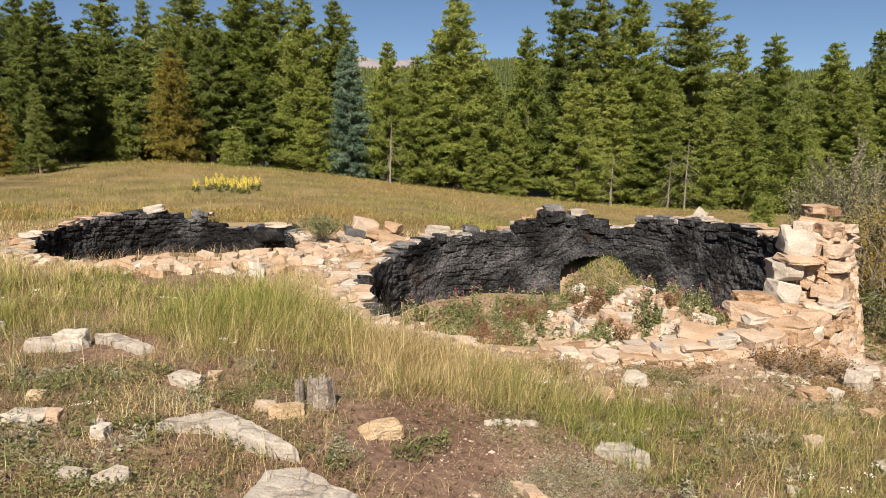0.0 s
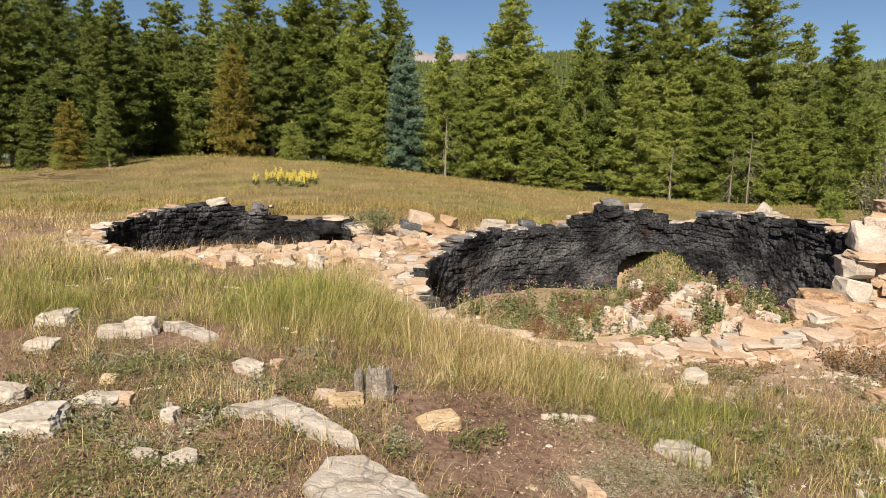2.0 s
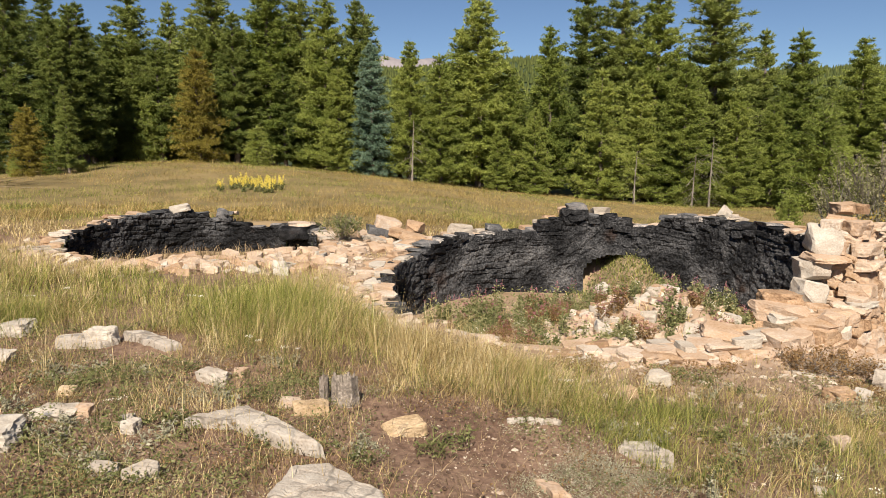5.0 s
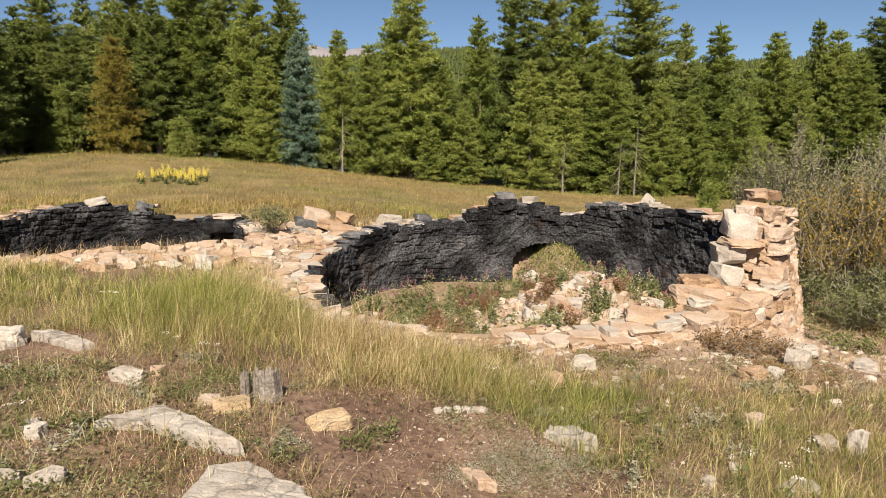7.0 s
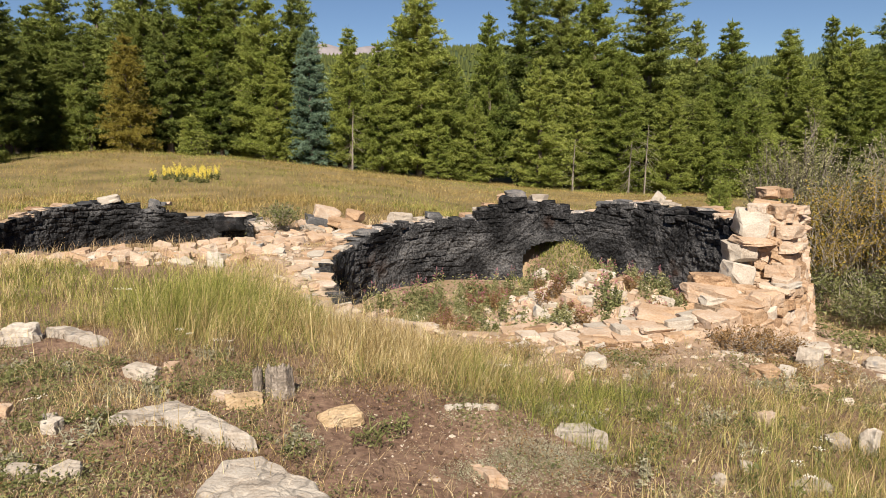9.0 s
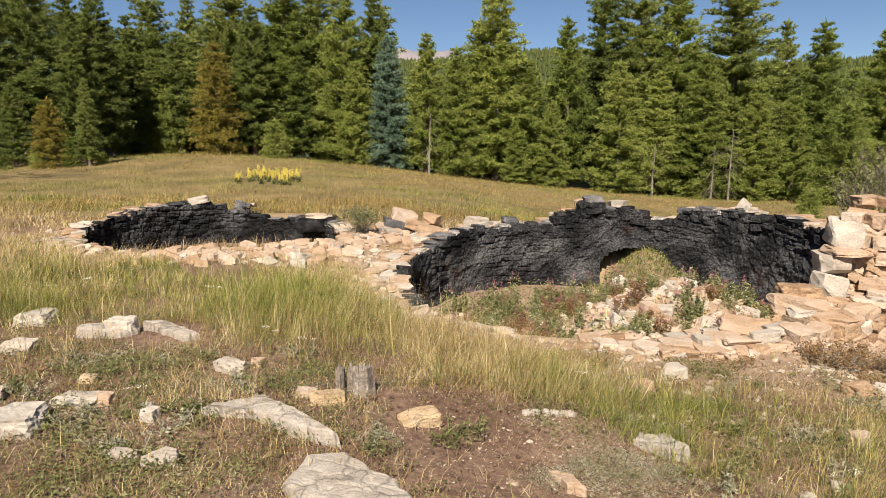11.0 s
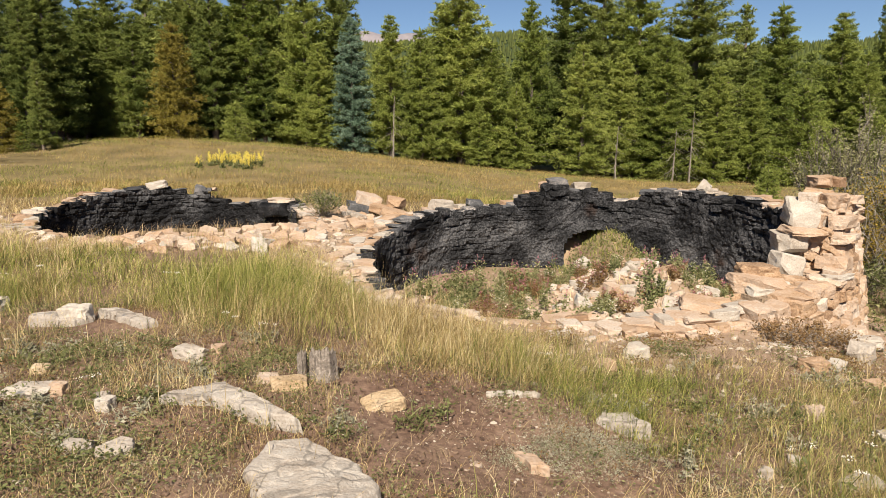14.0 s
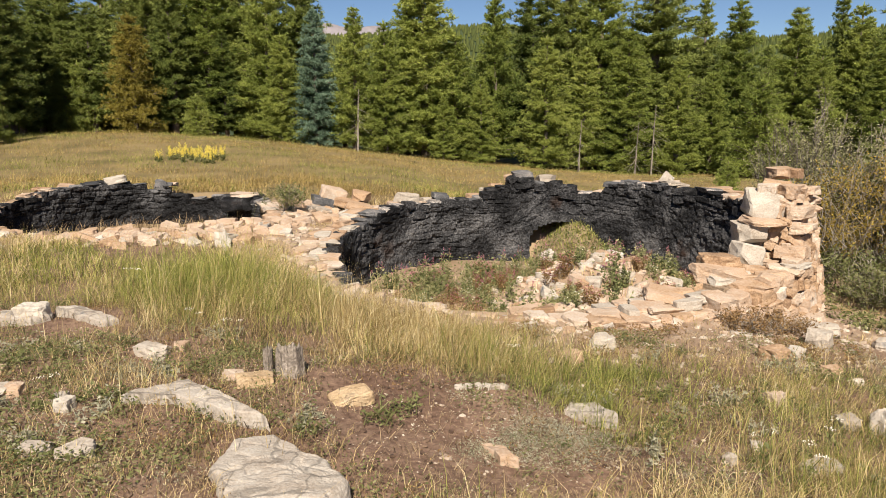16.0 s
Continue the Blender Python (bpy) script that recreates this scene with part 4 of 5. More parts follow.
def chips(n, spot, sizes, sink=0.25):
    """Small stones, gathered into one mesh."""
    for k in range(n):
        x, y = spot()
        w = scatter.uniform(*sizes)
        m = pose(x, y, float(rough_land(x, y)) + w * (0.25 - sink), scatter.uniform(-25, 25), scatter.uniform(-25, 25), scatter.uniform(0, 360)) @ Matrix.Diagonal((w * 1.3, w, w * 0.6, 1))
        me = scatter.choice(CHIP)
        i = len(small_verts)
        small_verts.extend(m @ v.co for v in me.vertices)
        small_faces.extend([tuple(i + j for j in p.vertices) for p in me.polygons])


def polar(spec, a0, a1, r0, r1):
    def spot():
        a, r = radians(scatter.uniform(a0, a1)), scatter.uniform(r0, r1)
        return spec[0] + r * math.cos(a), spec[1] + r * math.sin(a)
    return spot


strewn(150, lambda: (scatter.gauss(2.3, 1.05), scatter.gauss(9.1, 0.75)), (0.07, 0.22), (TAN, TAN, TAN, PALE), "tan rubble stone heaped inside the kiln", "rubble in the large kiln", 0.3)
strewn(34, polar(KILN_A, -125, -55, 3.4, 4.3), (0.05, 0.15), (TAN, TAN, PALE), "small tan stone fallen before the kiln", "stones before the large kiln", 0.4)
rubble("kiln_rubble", 150, polar(KILN_B, -95, 5, 2.3, 3.5), (0.08, 0.25), M_STONE, "tan rubble stones fallen from the low kiln", 0.42)
strewn(48, polar(KILN_B, -82, -32, 3.0, 4.0), (0.10, 0.26), (TAN, TAN, PALE), "tan rubble stone fallen from the low kiln", "rubble of the low kiln", 0.4)
strewn(18, lambda: (scatter.uniform(-2.3, -0.9), scatter.uniform(12.2, 14.2)), (0.12, 0.3), (TAN, PALE), "tan stone strewn between the kilns", "stones between the kilns", 0.35)
chips(420, polar(KILN_A, -130, -35, 3.4, 4.9), (0.02, 0.11))
chips(60, lambda: (scatter.uniform(-3.0, -0.6), scatter.uniform(9.6, 12.6)), (0.03, 0.10))
chips(190, polar(KILN_A, -190, -118, 3.2, 3.8), (0.04, 0.17))
chips(150, polar(KILN_B, -100, 10, 2.6, 4.1), (0.05, 0.16))
chips(60, polar(KILN_B, -175, -95, 2.4, 3.0), (0.08, 0.22))
chips(90, lambda: (scatter.uniform(3.0, 5.6), scatter.uniform(5.2, 8.0)), (0.03, 0.13))
chips(1100, lambda: (scatter.uniform(-3.8, 1.8), scatter.uniform(2.7, 5.6)), (0.004, 0.015), 0.1)
chips(500, lambda: (scatter.gauss(0.1, 0.6), scatter.gauss(3.7, 0.6)), (0.004, 0.014), 0.1)
chips(900, lambda: (scatter.gauss(1.0, 0.55), scatter.gauss(4.0, 0.45)), (0.004, 0.02), 0.1)
chips(700, lambda: (scatter.uniform(1.0, 4.6), scatter.uniform(4.6, 6.8)), (0.008, 0.045), 0.15)
chips(60, lambda: (scatter.uniform(-3.8, 1.8), scatter.uniform(3.0, 5.8)), (0.02, 0.06))
rubble("heaped_rubble", 150, lambda: (scatter.gauss(2.2, 1.2), scatter.gauss(9.0, 0.8)), (0.05, 0.16), M_STONE, "small tan rubble between the heaped stones", 0.3)
rubble("floor_rubble", 110, lambda: (scatter.uniform(-0.4, 2.0), scatter.uniform(7.9, 9.7)), (0.06, 0.20), M_STONE, "tan rubble strewn over the kiln floor", 0.3)
for x, y, w, h, t in ((0.15, 8.20, 0.42, 0.30, 20), (0.62, 8.05, 0.26, 0.16, -30), (-0.25, 8.62, 0.22, 0.14, 10), (0.95, 8.5, 0.24, 0.18, 60)):
    loose(TAN, int(w * 50), x, y, w, w * 0.8, h, t, "tan rubble stone heaped inside the kiln", 6, 14, 0.3, "rubble in the large kiln")
chips(520, lambda: (scatter.uniform(-0.9, 4.8), scatter.uniform(7.4, 11.4)), (0.03, 0.13))
clod_verts, clod_faces = [], []
M_CLOD = mat("dark_soil_clods", [(0.0, (0.050, 0.030, 0.022)), (0.5, (0.11, 0.070, 0.050)), (1.0, (0.20, 0.135, 0.095))], scale=6, fine=60, island=0.8, bump=0.6, bump_scale=90)
for k in range(1500):
    x, y = scatter.uniform(-3.8, 2.2), scatter.uniform(2.7, 5.4)
    w = scatter.uniform(0.008, 0.035)
    m = pose(x, y, float(rough_land(x, y)) + w * 0.15, scatter.uniform(-40, 40), scatter.uniform(-40, 40), scatter.uniform(0, 360)) @ Matrix.Diagonal((w * 1.3, w, w * 0.8, 1))
    me = scatter.choice(CHIP)
    i = len(clod_verts)
    clod_verts.extend(m @ v.co for v in me.vertices)
    clod_faces.extend([tuple(i + j for j in p.vertices) for p in me.polygons])
tagged(new("soil_clods", mesh_from("soil_clods", clod_verts, clod_faces, M_CLOD)), "crumbled dark soil clods on the bare ground", "soil", kind="stuff")
tagged(new("small_stones", mesh_from("small_stones", small_verts, small_faces, M_CHIP)), "small pale and tan stones strewn over the soil", "stones", kind="stuff")


# ---- grass and herbs ----
M_STRAW = mat("dry_grass", [(0.0, (0.15, 0.105, 0.045)), (0.35, (0.36, 0.265, 0.115)), (0.7, (0.56, 0.44, 0.215)), (1.0, (0.72, 0.61, 0.38))],
              scale=0.9, fine=4.0, island=0.9, bump=0, rough=0.7, trans=0.35, space="World")
M_GREEN = mat("green_grass", [(0.0, (0.06, 0.085, 0.014)), (0.35, (0.17, 0.195, 0.040)), (0.7, (0.33, 0.325, 0.085)), (1.0, (0.48, 0.43, 0.15))],
              scale=0.9, fine=4.0, island=0.9, bump=0, rough=0.7, trans=0.35, space="World")
M_MEADOW = mat("meadow_grass", [(0.0, (0.12, 0.085, 0.032)), (0.4, (0.28, 0.20, 0.070)), (0.75, (0.44, 0.325, 0.125)), (1.0, (0.58, 0.46, 0.22))],
               scale=0.35, fine=2.5, island=0.8, bump=0, rough=0.7, trans=0.35, space="World")
M_LITTER = mat("brown_plant_litter", [(0.0, (0.06, 0.036, 0.022)), (0.5, (0.17, 0.115, 0.068)), (1.0, (0.36, 0.27, 0.16))], scale=2, fine=9, island=0.9, bump=0, rough=0.8, space="World")
M_HERB = mat("herb_leaves", [(0.0, (0.060, 0.070, 0.022)), (0.5, (0.130, 0.140, 0.048)), (1.0, (0.25, 0.24, 0.11))], scale=1.2, fine=6, island=0.7, bump=0, rough=0.65, trans=0.25, space="World")
M_SAGE = mat("silvery_leaves", [(0.0, (0.14, 0.13, 0.08)), (0.5, (0.27, 0.26, 0.18)), (1.0, (0.42, 0.40, 0.31))], scale=1.2, fine=6, island=0.6, bump=0, rough=0.8, trans=0.2, space="World")
M_REDLEAF = mat("reddening_leaves", [(0.0, (0.09, 0.05, 0.02)), (0.5, (0.20, 0.12, 0.05)), (1.0, (0.30, 0.20, 0.09))], scale=4, fine=20, island=0.7, bump=0, rough=0.6, trans=0.25)
field = np.random.default_rng(8)


def ripple(x, y, k=1.0, p=0.0):
    return 0.5 + 0.25 * np.sin(1.7 * k * x + 2.1 * np.sin(1.1 * k * y + p) + p) + 0.25 * np.sin(1.9 * k * y + 1.8 * np.sin(1.3 * k * x + 2 * p))


def oval(x, y, cx, cy, rx, ry):
    return smooth(1.25, 0.75, np.hypot((x - cx) / rx, (y - cy) / ry))


def tall(x, y):
    """How thick the grass stands, from 0 on bare soil and stone to 1."""
    c = 0.22 + 0.78 * smooth(0.30, 0.6, ripple(x, y, 1.3)) * (0.55 + 0.45 * smooth(0.3, 0.6, ripple(x, y, 3.1, 4.0)))
    c = c * (1 - 0.97 * oval(x, y, 0.25, 3.9, 1.0, 0.85)) * (1 - 0.5 * oval(x, y, -2.7, 4.1, 1.9, 1.15)) * (1 - 0.5 * oval(x, y, -1.0, 3.4, 1.2, 0.95))
    c = c * (1 - 0.8 * oval(x, y, 3.9, 6.2, 1.0, 0.75)) * (1 - 0.85 * oval(x, y, -3.3, 5.8, 1.1, 0.55)) * (1 - 0.75 * oval(x, y, -3.0, 5.2, 1.4, 0.8))
    d, a = np.hypot(x - KILN_A[0], y - KILN_A[1]), np.degrees(np.arctan2(y - KILN_A[1], x - KILN_A[0]))
    c = c * np.where(d < 3.62, 0.0, 1.0) * (1 - 0.74 * smooth(5.7, 4.8, d) * smooth(-118, -92, a) * smooth(-20, -40, a)) * (1 - 0.8 * smooth(4.6, 4.1, d) * smooth(-140, -118, a) * smooth(-20, -40, a))
    d, a = np.hypot(x - KILN_B[0], y - KILN_B[1]), np.degrees(np.arctan2(y - KILN_B[1], x - KILN_B[0]))
    c = c * np.where(d < 2.7, 0.0, 1.0) * (1 - 0.78 * smooth(3.6, 3.2, d) * smooth(-100, -80, a) * smooth(30, 0, a))
    c = c * (1 - 0.75 * oval(x, y, -1.5, 13.4, 0.9, 1.2)) * (1 - 0.9 * oval(x, y, -15.5, 23.6, 2.6, 1.4)) * (1 - 0.8 * oval(x, y, -3.6, 9.9, 1.1, 0.6))
    c = np.maximum(c, np.where(np.hypot(x - KILN_A[0], y - KILN_A[1]) > 3.72, 0.95 * oval(x, y, -1.75, 9.3, 0.7, 1.7), 0))
    c = c * (1 - 0.9 * oval(x, y, 0.9, 3.62, 1.3, 0.42)) * (1 - 0.12 * oval(x, y, 2.6, 4.6, 1.9, 1.3)) * (1 - 0.6 * oval(x, y, 0.0, 6.95, 1.2, 0.6))
    return c


def how_high(x, y):
    h = 0.13 + 0.15 * ripple(x, y, 0.8, 1.0) + 0.09 * ripple(x, y, 2.6, 3.0) + 0.16 * oval(x, y, -1.7, 6.9, 1.0, 1.3) + 0.06 * oval(x, y, -0.2, 5.7, 1.6, 0.9) + 0.20 * oval(x, y, -6.0, 7.6, 1.3, 1.5)
    d, a = np.hypot(x - KILN_A[0], y - KILN_A[1]), np.degrees(np.arctan2(y - KILN_A[1], x - KILN_A[0]))
    h = h * (1 - 0.6 * smooth(5.0, 4.2, d)) * (1 - 0.45 * smooth(8.0, 9.5, y) * smooth(16, 13, y))
    h = h * (1 - 0.7 * oval(x, y, 0.0, 7.2, 1.4, 0.9))
    return h * (1 - 0.55 * oval(x, y, -1.6, 3.8, 2.6, 1.2)) + 0.20 * oval(x, y, -1.45, 7.5, 0.65, 1.0) + 0.16 * oval(x, y, -2.0, 9.0, 0.6, 1.0) - 0.07 * oval(x, y, 2.9, 4.7, 2.0, 1.4)


def how_green(x, y):
    return 0.17 + 0.16 * oval(x, y, -5.0, 7.5, 2.6, 2.2) + 0.14 * smooth(-2, -8, x) * smooth(15, 20, y) + 0.34 * oval(x, y, -1.5, 6.9, 1.2, 1.6) + 0.45 * oval(x, y, 1.2, 4.8, 0.9, 0.7) + 0.35 * oval(x, y, -3.5, 7.5, 2.2, 1.6) + 0.25 * (ripple(x, y, 0.9, 2.0) - 0.5) + 0.34 * oval(x, y, 2.7, 4.3, 1.9, 1.3) + 0.28 * (ripple(x, y, 2.7, 1.0) - 0.5) + 0.55 * smooth(14, 18, y) * smooth(0.42, 0.75, ripple(x, y, 0.33, 0.5)) + 0.5 * oval(x, y, -6.6, 22.3, 2.2, 1.3)


def blades(name, label, x, y, h, w, lean, material, way=None, drift=(0.25, 0.05)):
    """Bent blades of grass, one mesh for all."""
    n = len(x)
    a = field.uniform(0, 6.283, n)
    side = np.stack([np.cos(a), np.sin(a), np.zeros(n)], 1) * (w / 2)[:, None]
    b = field.uniform(0, 6.283, n) if way is None else way + field.normal(0, 0.75, n)
    bend = np.stack([np.cos(b) + drift[0], np.sin(b) + drift[1], np.zeros(n)], 1) * (h * lean)[:, None]
    root = np.stack([x, y, rough_land(x, y) - 0.01], 1)
    up = np.array((0, 0, 1.0))
    mid = root + up * (h * 0.58)[:, None] + bend * 0.30
    tip = root + up * (h * np.sqrt(np.maximum(1 - 0.45 * lean * lean, 0.1)))[:, None] + bend
    verts = np.stack([root - side, root + side, mid + side * 0.8, mid - side * 0.8, tip], 1).reshape(-1, 3)
    i = np.arange(n)[:, None] * 5
    me = bpy.data.meshes.new(name)
    me.vertices.add(len(verts))
    me.vertices.foreach_set("co", verts.ravel())
    loops = (i + np.array([[0, 1, 2, 3, 3, 2, 4]])).ravel()
    me.loops.add(len(loops))
    me.loops.foreach_set("vertex_index", loops)
    me.polygons.add(2 * n)
    me.polygons.foreach_set("loop_start", (np.arange(n)[:, None] * 7 + np.array([[0, 4]])).ravel())
    me.update(calc_edges=True)
    me.materials.append(material)
    return tagged(new(name, me), label, "grass", kind="stuff")


def sow(n, x0, x1, y0, y1, clump=0.05):
    """Tufts of grass points over a stretch of land, thinned by the cover."""
    per = 7
    cx, cy = field.uniform(x0, x1, n), field.uniform(y0, y1, n)
    keep = field.uniform(0, 1, n) < tall(cx, cy)
    m = int(keep.sum())
    lift, hue, way = np.repeat(0.35 + 1.25 * field.beta(1.4, 2.0, m), per), np.repeat(field.uniform(0, 1, m), per), np.repeat(field.uniform(0, 6.283, m), per)
    cx, cy = np.repeat(cx[keep], per), np.repeat(cy[keep], per)
    return cx + field.normal(0, clump, len(cx)), cy + field.normal(0, clump, len(cx)), lift, hue, way


gx, gy, gh, gw, gc, ga = [], [], [], [], [], []
for n, x0, x1, y0, y1, clump, wide, scale_h in ((40000, -5.4, 5.4, 2.7, 7.2, 0.034, 0.0027, 0.92), (17000, -8.0, 8.5, 7.0, 12.0, 0.05, 0.005, 1.0), (17000, -13.0, 12.0, 11.5, 18.5, 0.11, 0.008, 0.75),
                                                (48000, -26.0, 26.0, 16.5, 39.0, 0.25, 0.0065, 0.55)):
    px, py, lift, hue, way = sow(n, x0, x1, y0, y1, clump)
    ok = np.hypot(px - KILN_A[0], py - KILN_A[1]) > 3.6
    ok &= np.hypot(px - KILN_B[0], py - KILN_B[1]) > 2.66
    px, py, lift, hue, way = px[ok], py[ok], lift[ok], hue[ok], way[ok]
    gx.append(px), gy.append(py)
    gh.append(how_high(px, py) * field.uniform(0.45, 1.3, len(px)) * lift * scale_h)
    gc.append(hue), ga.append(way)
    gw.append(wide * field.uniform(0.6, 1.4, len(px)))
gx, gy, gh, gw, gc, ga = (np.concatenate(v) for v in (gx, gy, gh, gw, gc, ga))
is_green = 0.75 * gc + 0.25 * field.uniform(0, 1, len(gx)) < how_green(gx, gy)
for name, label, material, sel in (("dry_grass", "dry straw-coloured bunch grass over the knoll", M_STRAW, ~is_green & (gy < 15.5)), ("meadow_grass", "golden dry grass of the meadow behind the kilns", M_MEADOW, ~is_green & (gy >= 15.5)), ("green_grass", "olive green tussock grass between the stones", M_GREEN, is_green)):
    blades(name, label, gx[sel], gy[sel], gh[sel], gw[sel], field.beta(1.5, 1.5, int(sel.sum())) * 1.62, material, ga[sel])
# tall flowering stalks over the tufts
kx, ky = field.uniform(-6.0, 6.0, 7000), field.uniform(3.2, 9.5, 7000)
keep = field.uniform(0, 1, 7000) < tall(kx, ky) * (1 - 0.6 * oval(kx, ky, 2.9, 4.7, 2.0, 1.4)) * smooth(0.35, 0.65, ripple(kx, ky, 1.9, 5.0))
kx, ky = kx[keep], ky[keep]
kh = 0.16 + how_high(kx, ky) * field.uniform(0.7, 1.5, len(kx))
blades("grass_stalks", "thin pale flowering grass stalks above the tufts", kx, ky, kh, np.full(len(kx), 0.0030), field.uniform(0.05, 0.45, len(kx)), M_STRAW)
# thinner grass behind and beside the standpoint
bx, by = field.uniform(-9, 9, 16000), field.uniform(-8, 2.9, 16000)
keep = field.uniform(0, 1, 16000) < 0.3 + 0.7 * smooth(0.35, 0.65, ripple(bx, by, 1.1))
bx, by = bx[keep], by[keep]
blades("knoll_grass", "short dry grass on the top of the knoll", bx, by, field.uniform(0.05, 0.22, len(bx)), field.uniform(0.004, 0.008, len(bx)), field.beta(1.6, 2.4, len(bx)) * 1.05, M_STRAW)
# fallen straw on the bare soil
lx, ly = field.uniform(-4.2, 4.4, 22000), field.uniform(2.7, 6.4, 22000)
blades("fallen_straw", "fallen brown grass stems and litter on bare soil", lx, ly, field.uniform(0.02, 0.13, 22000), field.uniform(0.002, 0.0042, 22000), field.uniform(0.95, 1.4, 22000), M_LITTER)


def leaflets(name, label, x, y, z, size, material, up=0.5):
    """Small leaves strewn in the air or on the ground, one mesh."""
    n = len(x)
    d = field.normal(0, 1, (n, 3))
    d[:, 2] = np.abs(d[:, 2]) * up
    d /= np.linalg.norm(d, axis=1)[:, None]
    w = np.cross(d, field.normal(0, 1, (n, 3)))
    w /= np.linalg.norm(w, axis=1)[:, None] + 1e-6
    p = np.stack([x, y, z], 1)
    s = size[:, None]
    verts = np.stack([p, p + d * s * 0.5 + w * s * 0.22, p + d * s, p + d * s * 0.5 - w * s * 0.22], 1).reshape(-1, 3)
    me = bpy.data.meshes.new(name)
    me.vertices.add(len(verts))
    me.vertices.foreach_set("co", verts.ravel())
    me.loops.add(4 * n)
    me.loops.foreach_set("vertex_index", np.arange(4 * n))
    me.polygons.add(n)
    me.polygons.foreach_set("loop_start", np.arange(n) * 4)
    me.update(calc_edges=True)
    me.materials.append(material)
    return me


def herb_patch(name, label, n, x0, x1, y0, y1, size, material, lift, p, keep_off=True):
    cx, cy = field.uniform(x0, x1, n), field.uniform(y0, y1, n)
    ok = field.uniform(0, 1, n) < smooth(0.45, 0.7, ripple(cx, cy, 2.2, p))
    if keep_off:
        ok &= np.hypot(cx - KILN_A[0], cy - KILN_A[1]) > 3.65
        ok &= field.uniform(0, 1, n) > 0.95 * oval(cx, cy, 0.1, 3.7, 0.75, 0.6)
    cx, cy = cx[ok], cy[ok]
    per = 22
    x, y = np.repeat(cx, per) + field.normal(0, 0.045, len(cx) * per), np.repeat(cy, per) + field.normal(0, 0.045, len(cx) * per)
    z = rough_land(x, y) + field.uniform(0, lift, len(x))
    tagged(new(name, leaflets(name, label, x, y, z, size * field.uniform(0.5, 1.3, len(x)), material)), label, "herbs", kind="stuff")


herb_patch("low_herbs", "low green leafy herbs hugging the soil", 4200, -4.6, 4.5, 2.8, 6.6, 0.021, M_HERB, 0.06, 0.4)
herb_patch("dark_herbs", "dense olive herbs over the dark soil", 1700, -4.6, -0.9, 2.8, 5.4, 0.024, M_HERB, 0.07, 3.1)
herb_patch("brown_herbs", "low reddish brown withering herbs on the soil", 2400, -4.5, 4.5, 2.8, 6.6, 0.018, M_REDLEAF, 0.05, 1.3)
herb_patch("silvery_herbs", "silvery grey mat-forming herbs on bare soil", 1500, -4.0, 3.0, 2.8, 5.6, 0.014, M_SAGE, 0.03, 2.6)
herb_patch("silvery_mat", "silvery grey mat-forming herbs on bare soil", 1300, 0.2, 1.6, 3.6, 4.4, 0.012, M_SAGE, 0.022, 0.9, False)
herb_patch("soil_sprouts", "small green sprouts on bare soil", 600, -3.6, 2.2, 2.8, 5.0, 0.020, M_HERB, 0.04, 3.9, False)


herb_patch("slope_herbs", "green and yellowing herbs on the slope below the wall", 1500, 4.8, 9.5, 6.0, 10.5, 0.05, M_HERB, 0.16, 0.2)
herb_patch("kiln_foot_herbs", "low withering herbs on the trodden earth before the kiln", 700, -1.5, 4.5, 5.6, 7.6, 0.028, M_REDLEAF, 0.07, 2.0)

# ---- shrubs, flowers, dead wood ----
M_TWIG = mat("grey_twigs", [(0.0, (0.10, 0.08, 0.065)), (0.5, (0.22, 0.19, 0.16)), (1.0, (0.36, 0.33, 0.29))], scale=5, fine=30, bump=0, rough=0.85)
M_WILLOW = mat("willow_leaves", [(0.0, (0.06, 0.065, 0.022)), (0.5, (0.15, 0.145, 0.055)), (1.0, (0.30, 0.28, 0.14))], scale=1.2, fine=6, island=0.6, rand=0.3, bump=0, rough=0.6, trans=0.25)
M_GREYLEAF = mat("grey_green_leaves", [(0.0, (0.09, 0.090, 0.035)), (0.5, (0.19, 0.18, 0.085)), (1.0, (0.34, 0.32, 0.19))], scale=1.2, fine=6, island=0.6, rand=0.3, bump=0, rough=0.7, trans=0.2)
M_AUTUMN = mat("yellowing_leaves", [(0.0, (0.10, 0.075, 0.015)), (0.5, (0.27, 0.19, 0.03)), (1.0, (0.42, 0.30, 0.07))], scale=1.2, fine=6, island=0.6, bump=0, rough=0.6, trans=0.25)
M_PINK = mat("fireweed_petals", [(0.0, (0.25, 0.07, 0.11)), (0.5, (0.36, 0.12, 0.18)), (1.0, (0.46, 0.22, 0.26))], scale=8, fine=40, island=0.5, bump=0, rough=0.6, trans=0.3)
M_YELLOW = mat("yellow_petals", [(0.0, (0.60, 0.46, 0.06)), (0.5, (0.76, 0.63, 0.12)), (1.0, (0.85, 0.76, 0.25))], scale=8, fine=40, island=0.4, bump=0, rough=0.6, trans=0.3)
M_WHITE = mat("white_petals", [(0.0, (0.60, 0.58, 0.48)), (0.5, (0.74, 0.72, 0.64)), (1.0, (0.82, 0.80, 0.74))], scale=8, fine=40, island=0.4, bump=0, rough=0.7, trans=0.2)


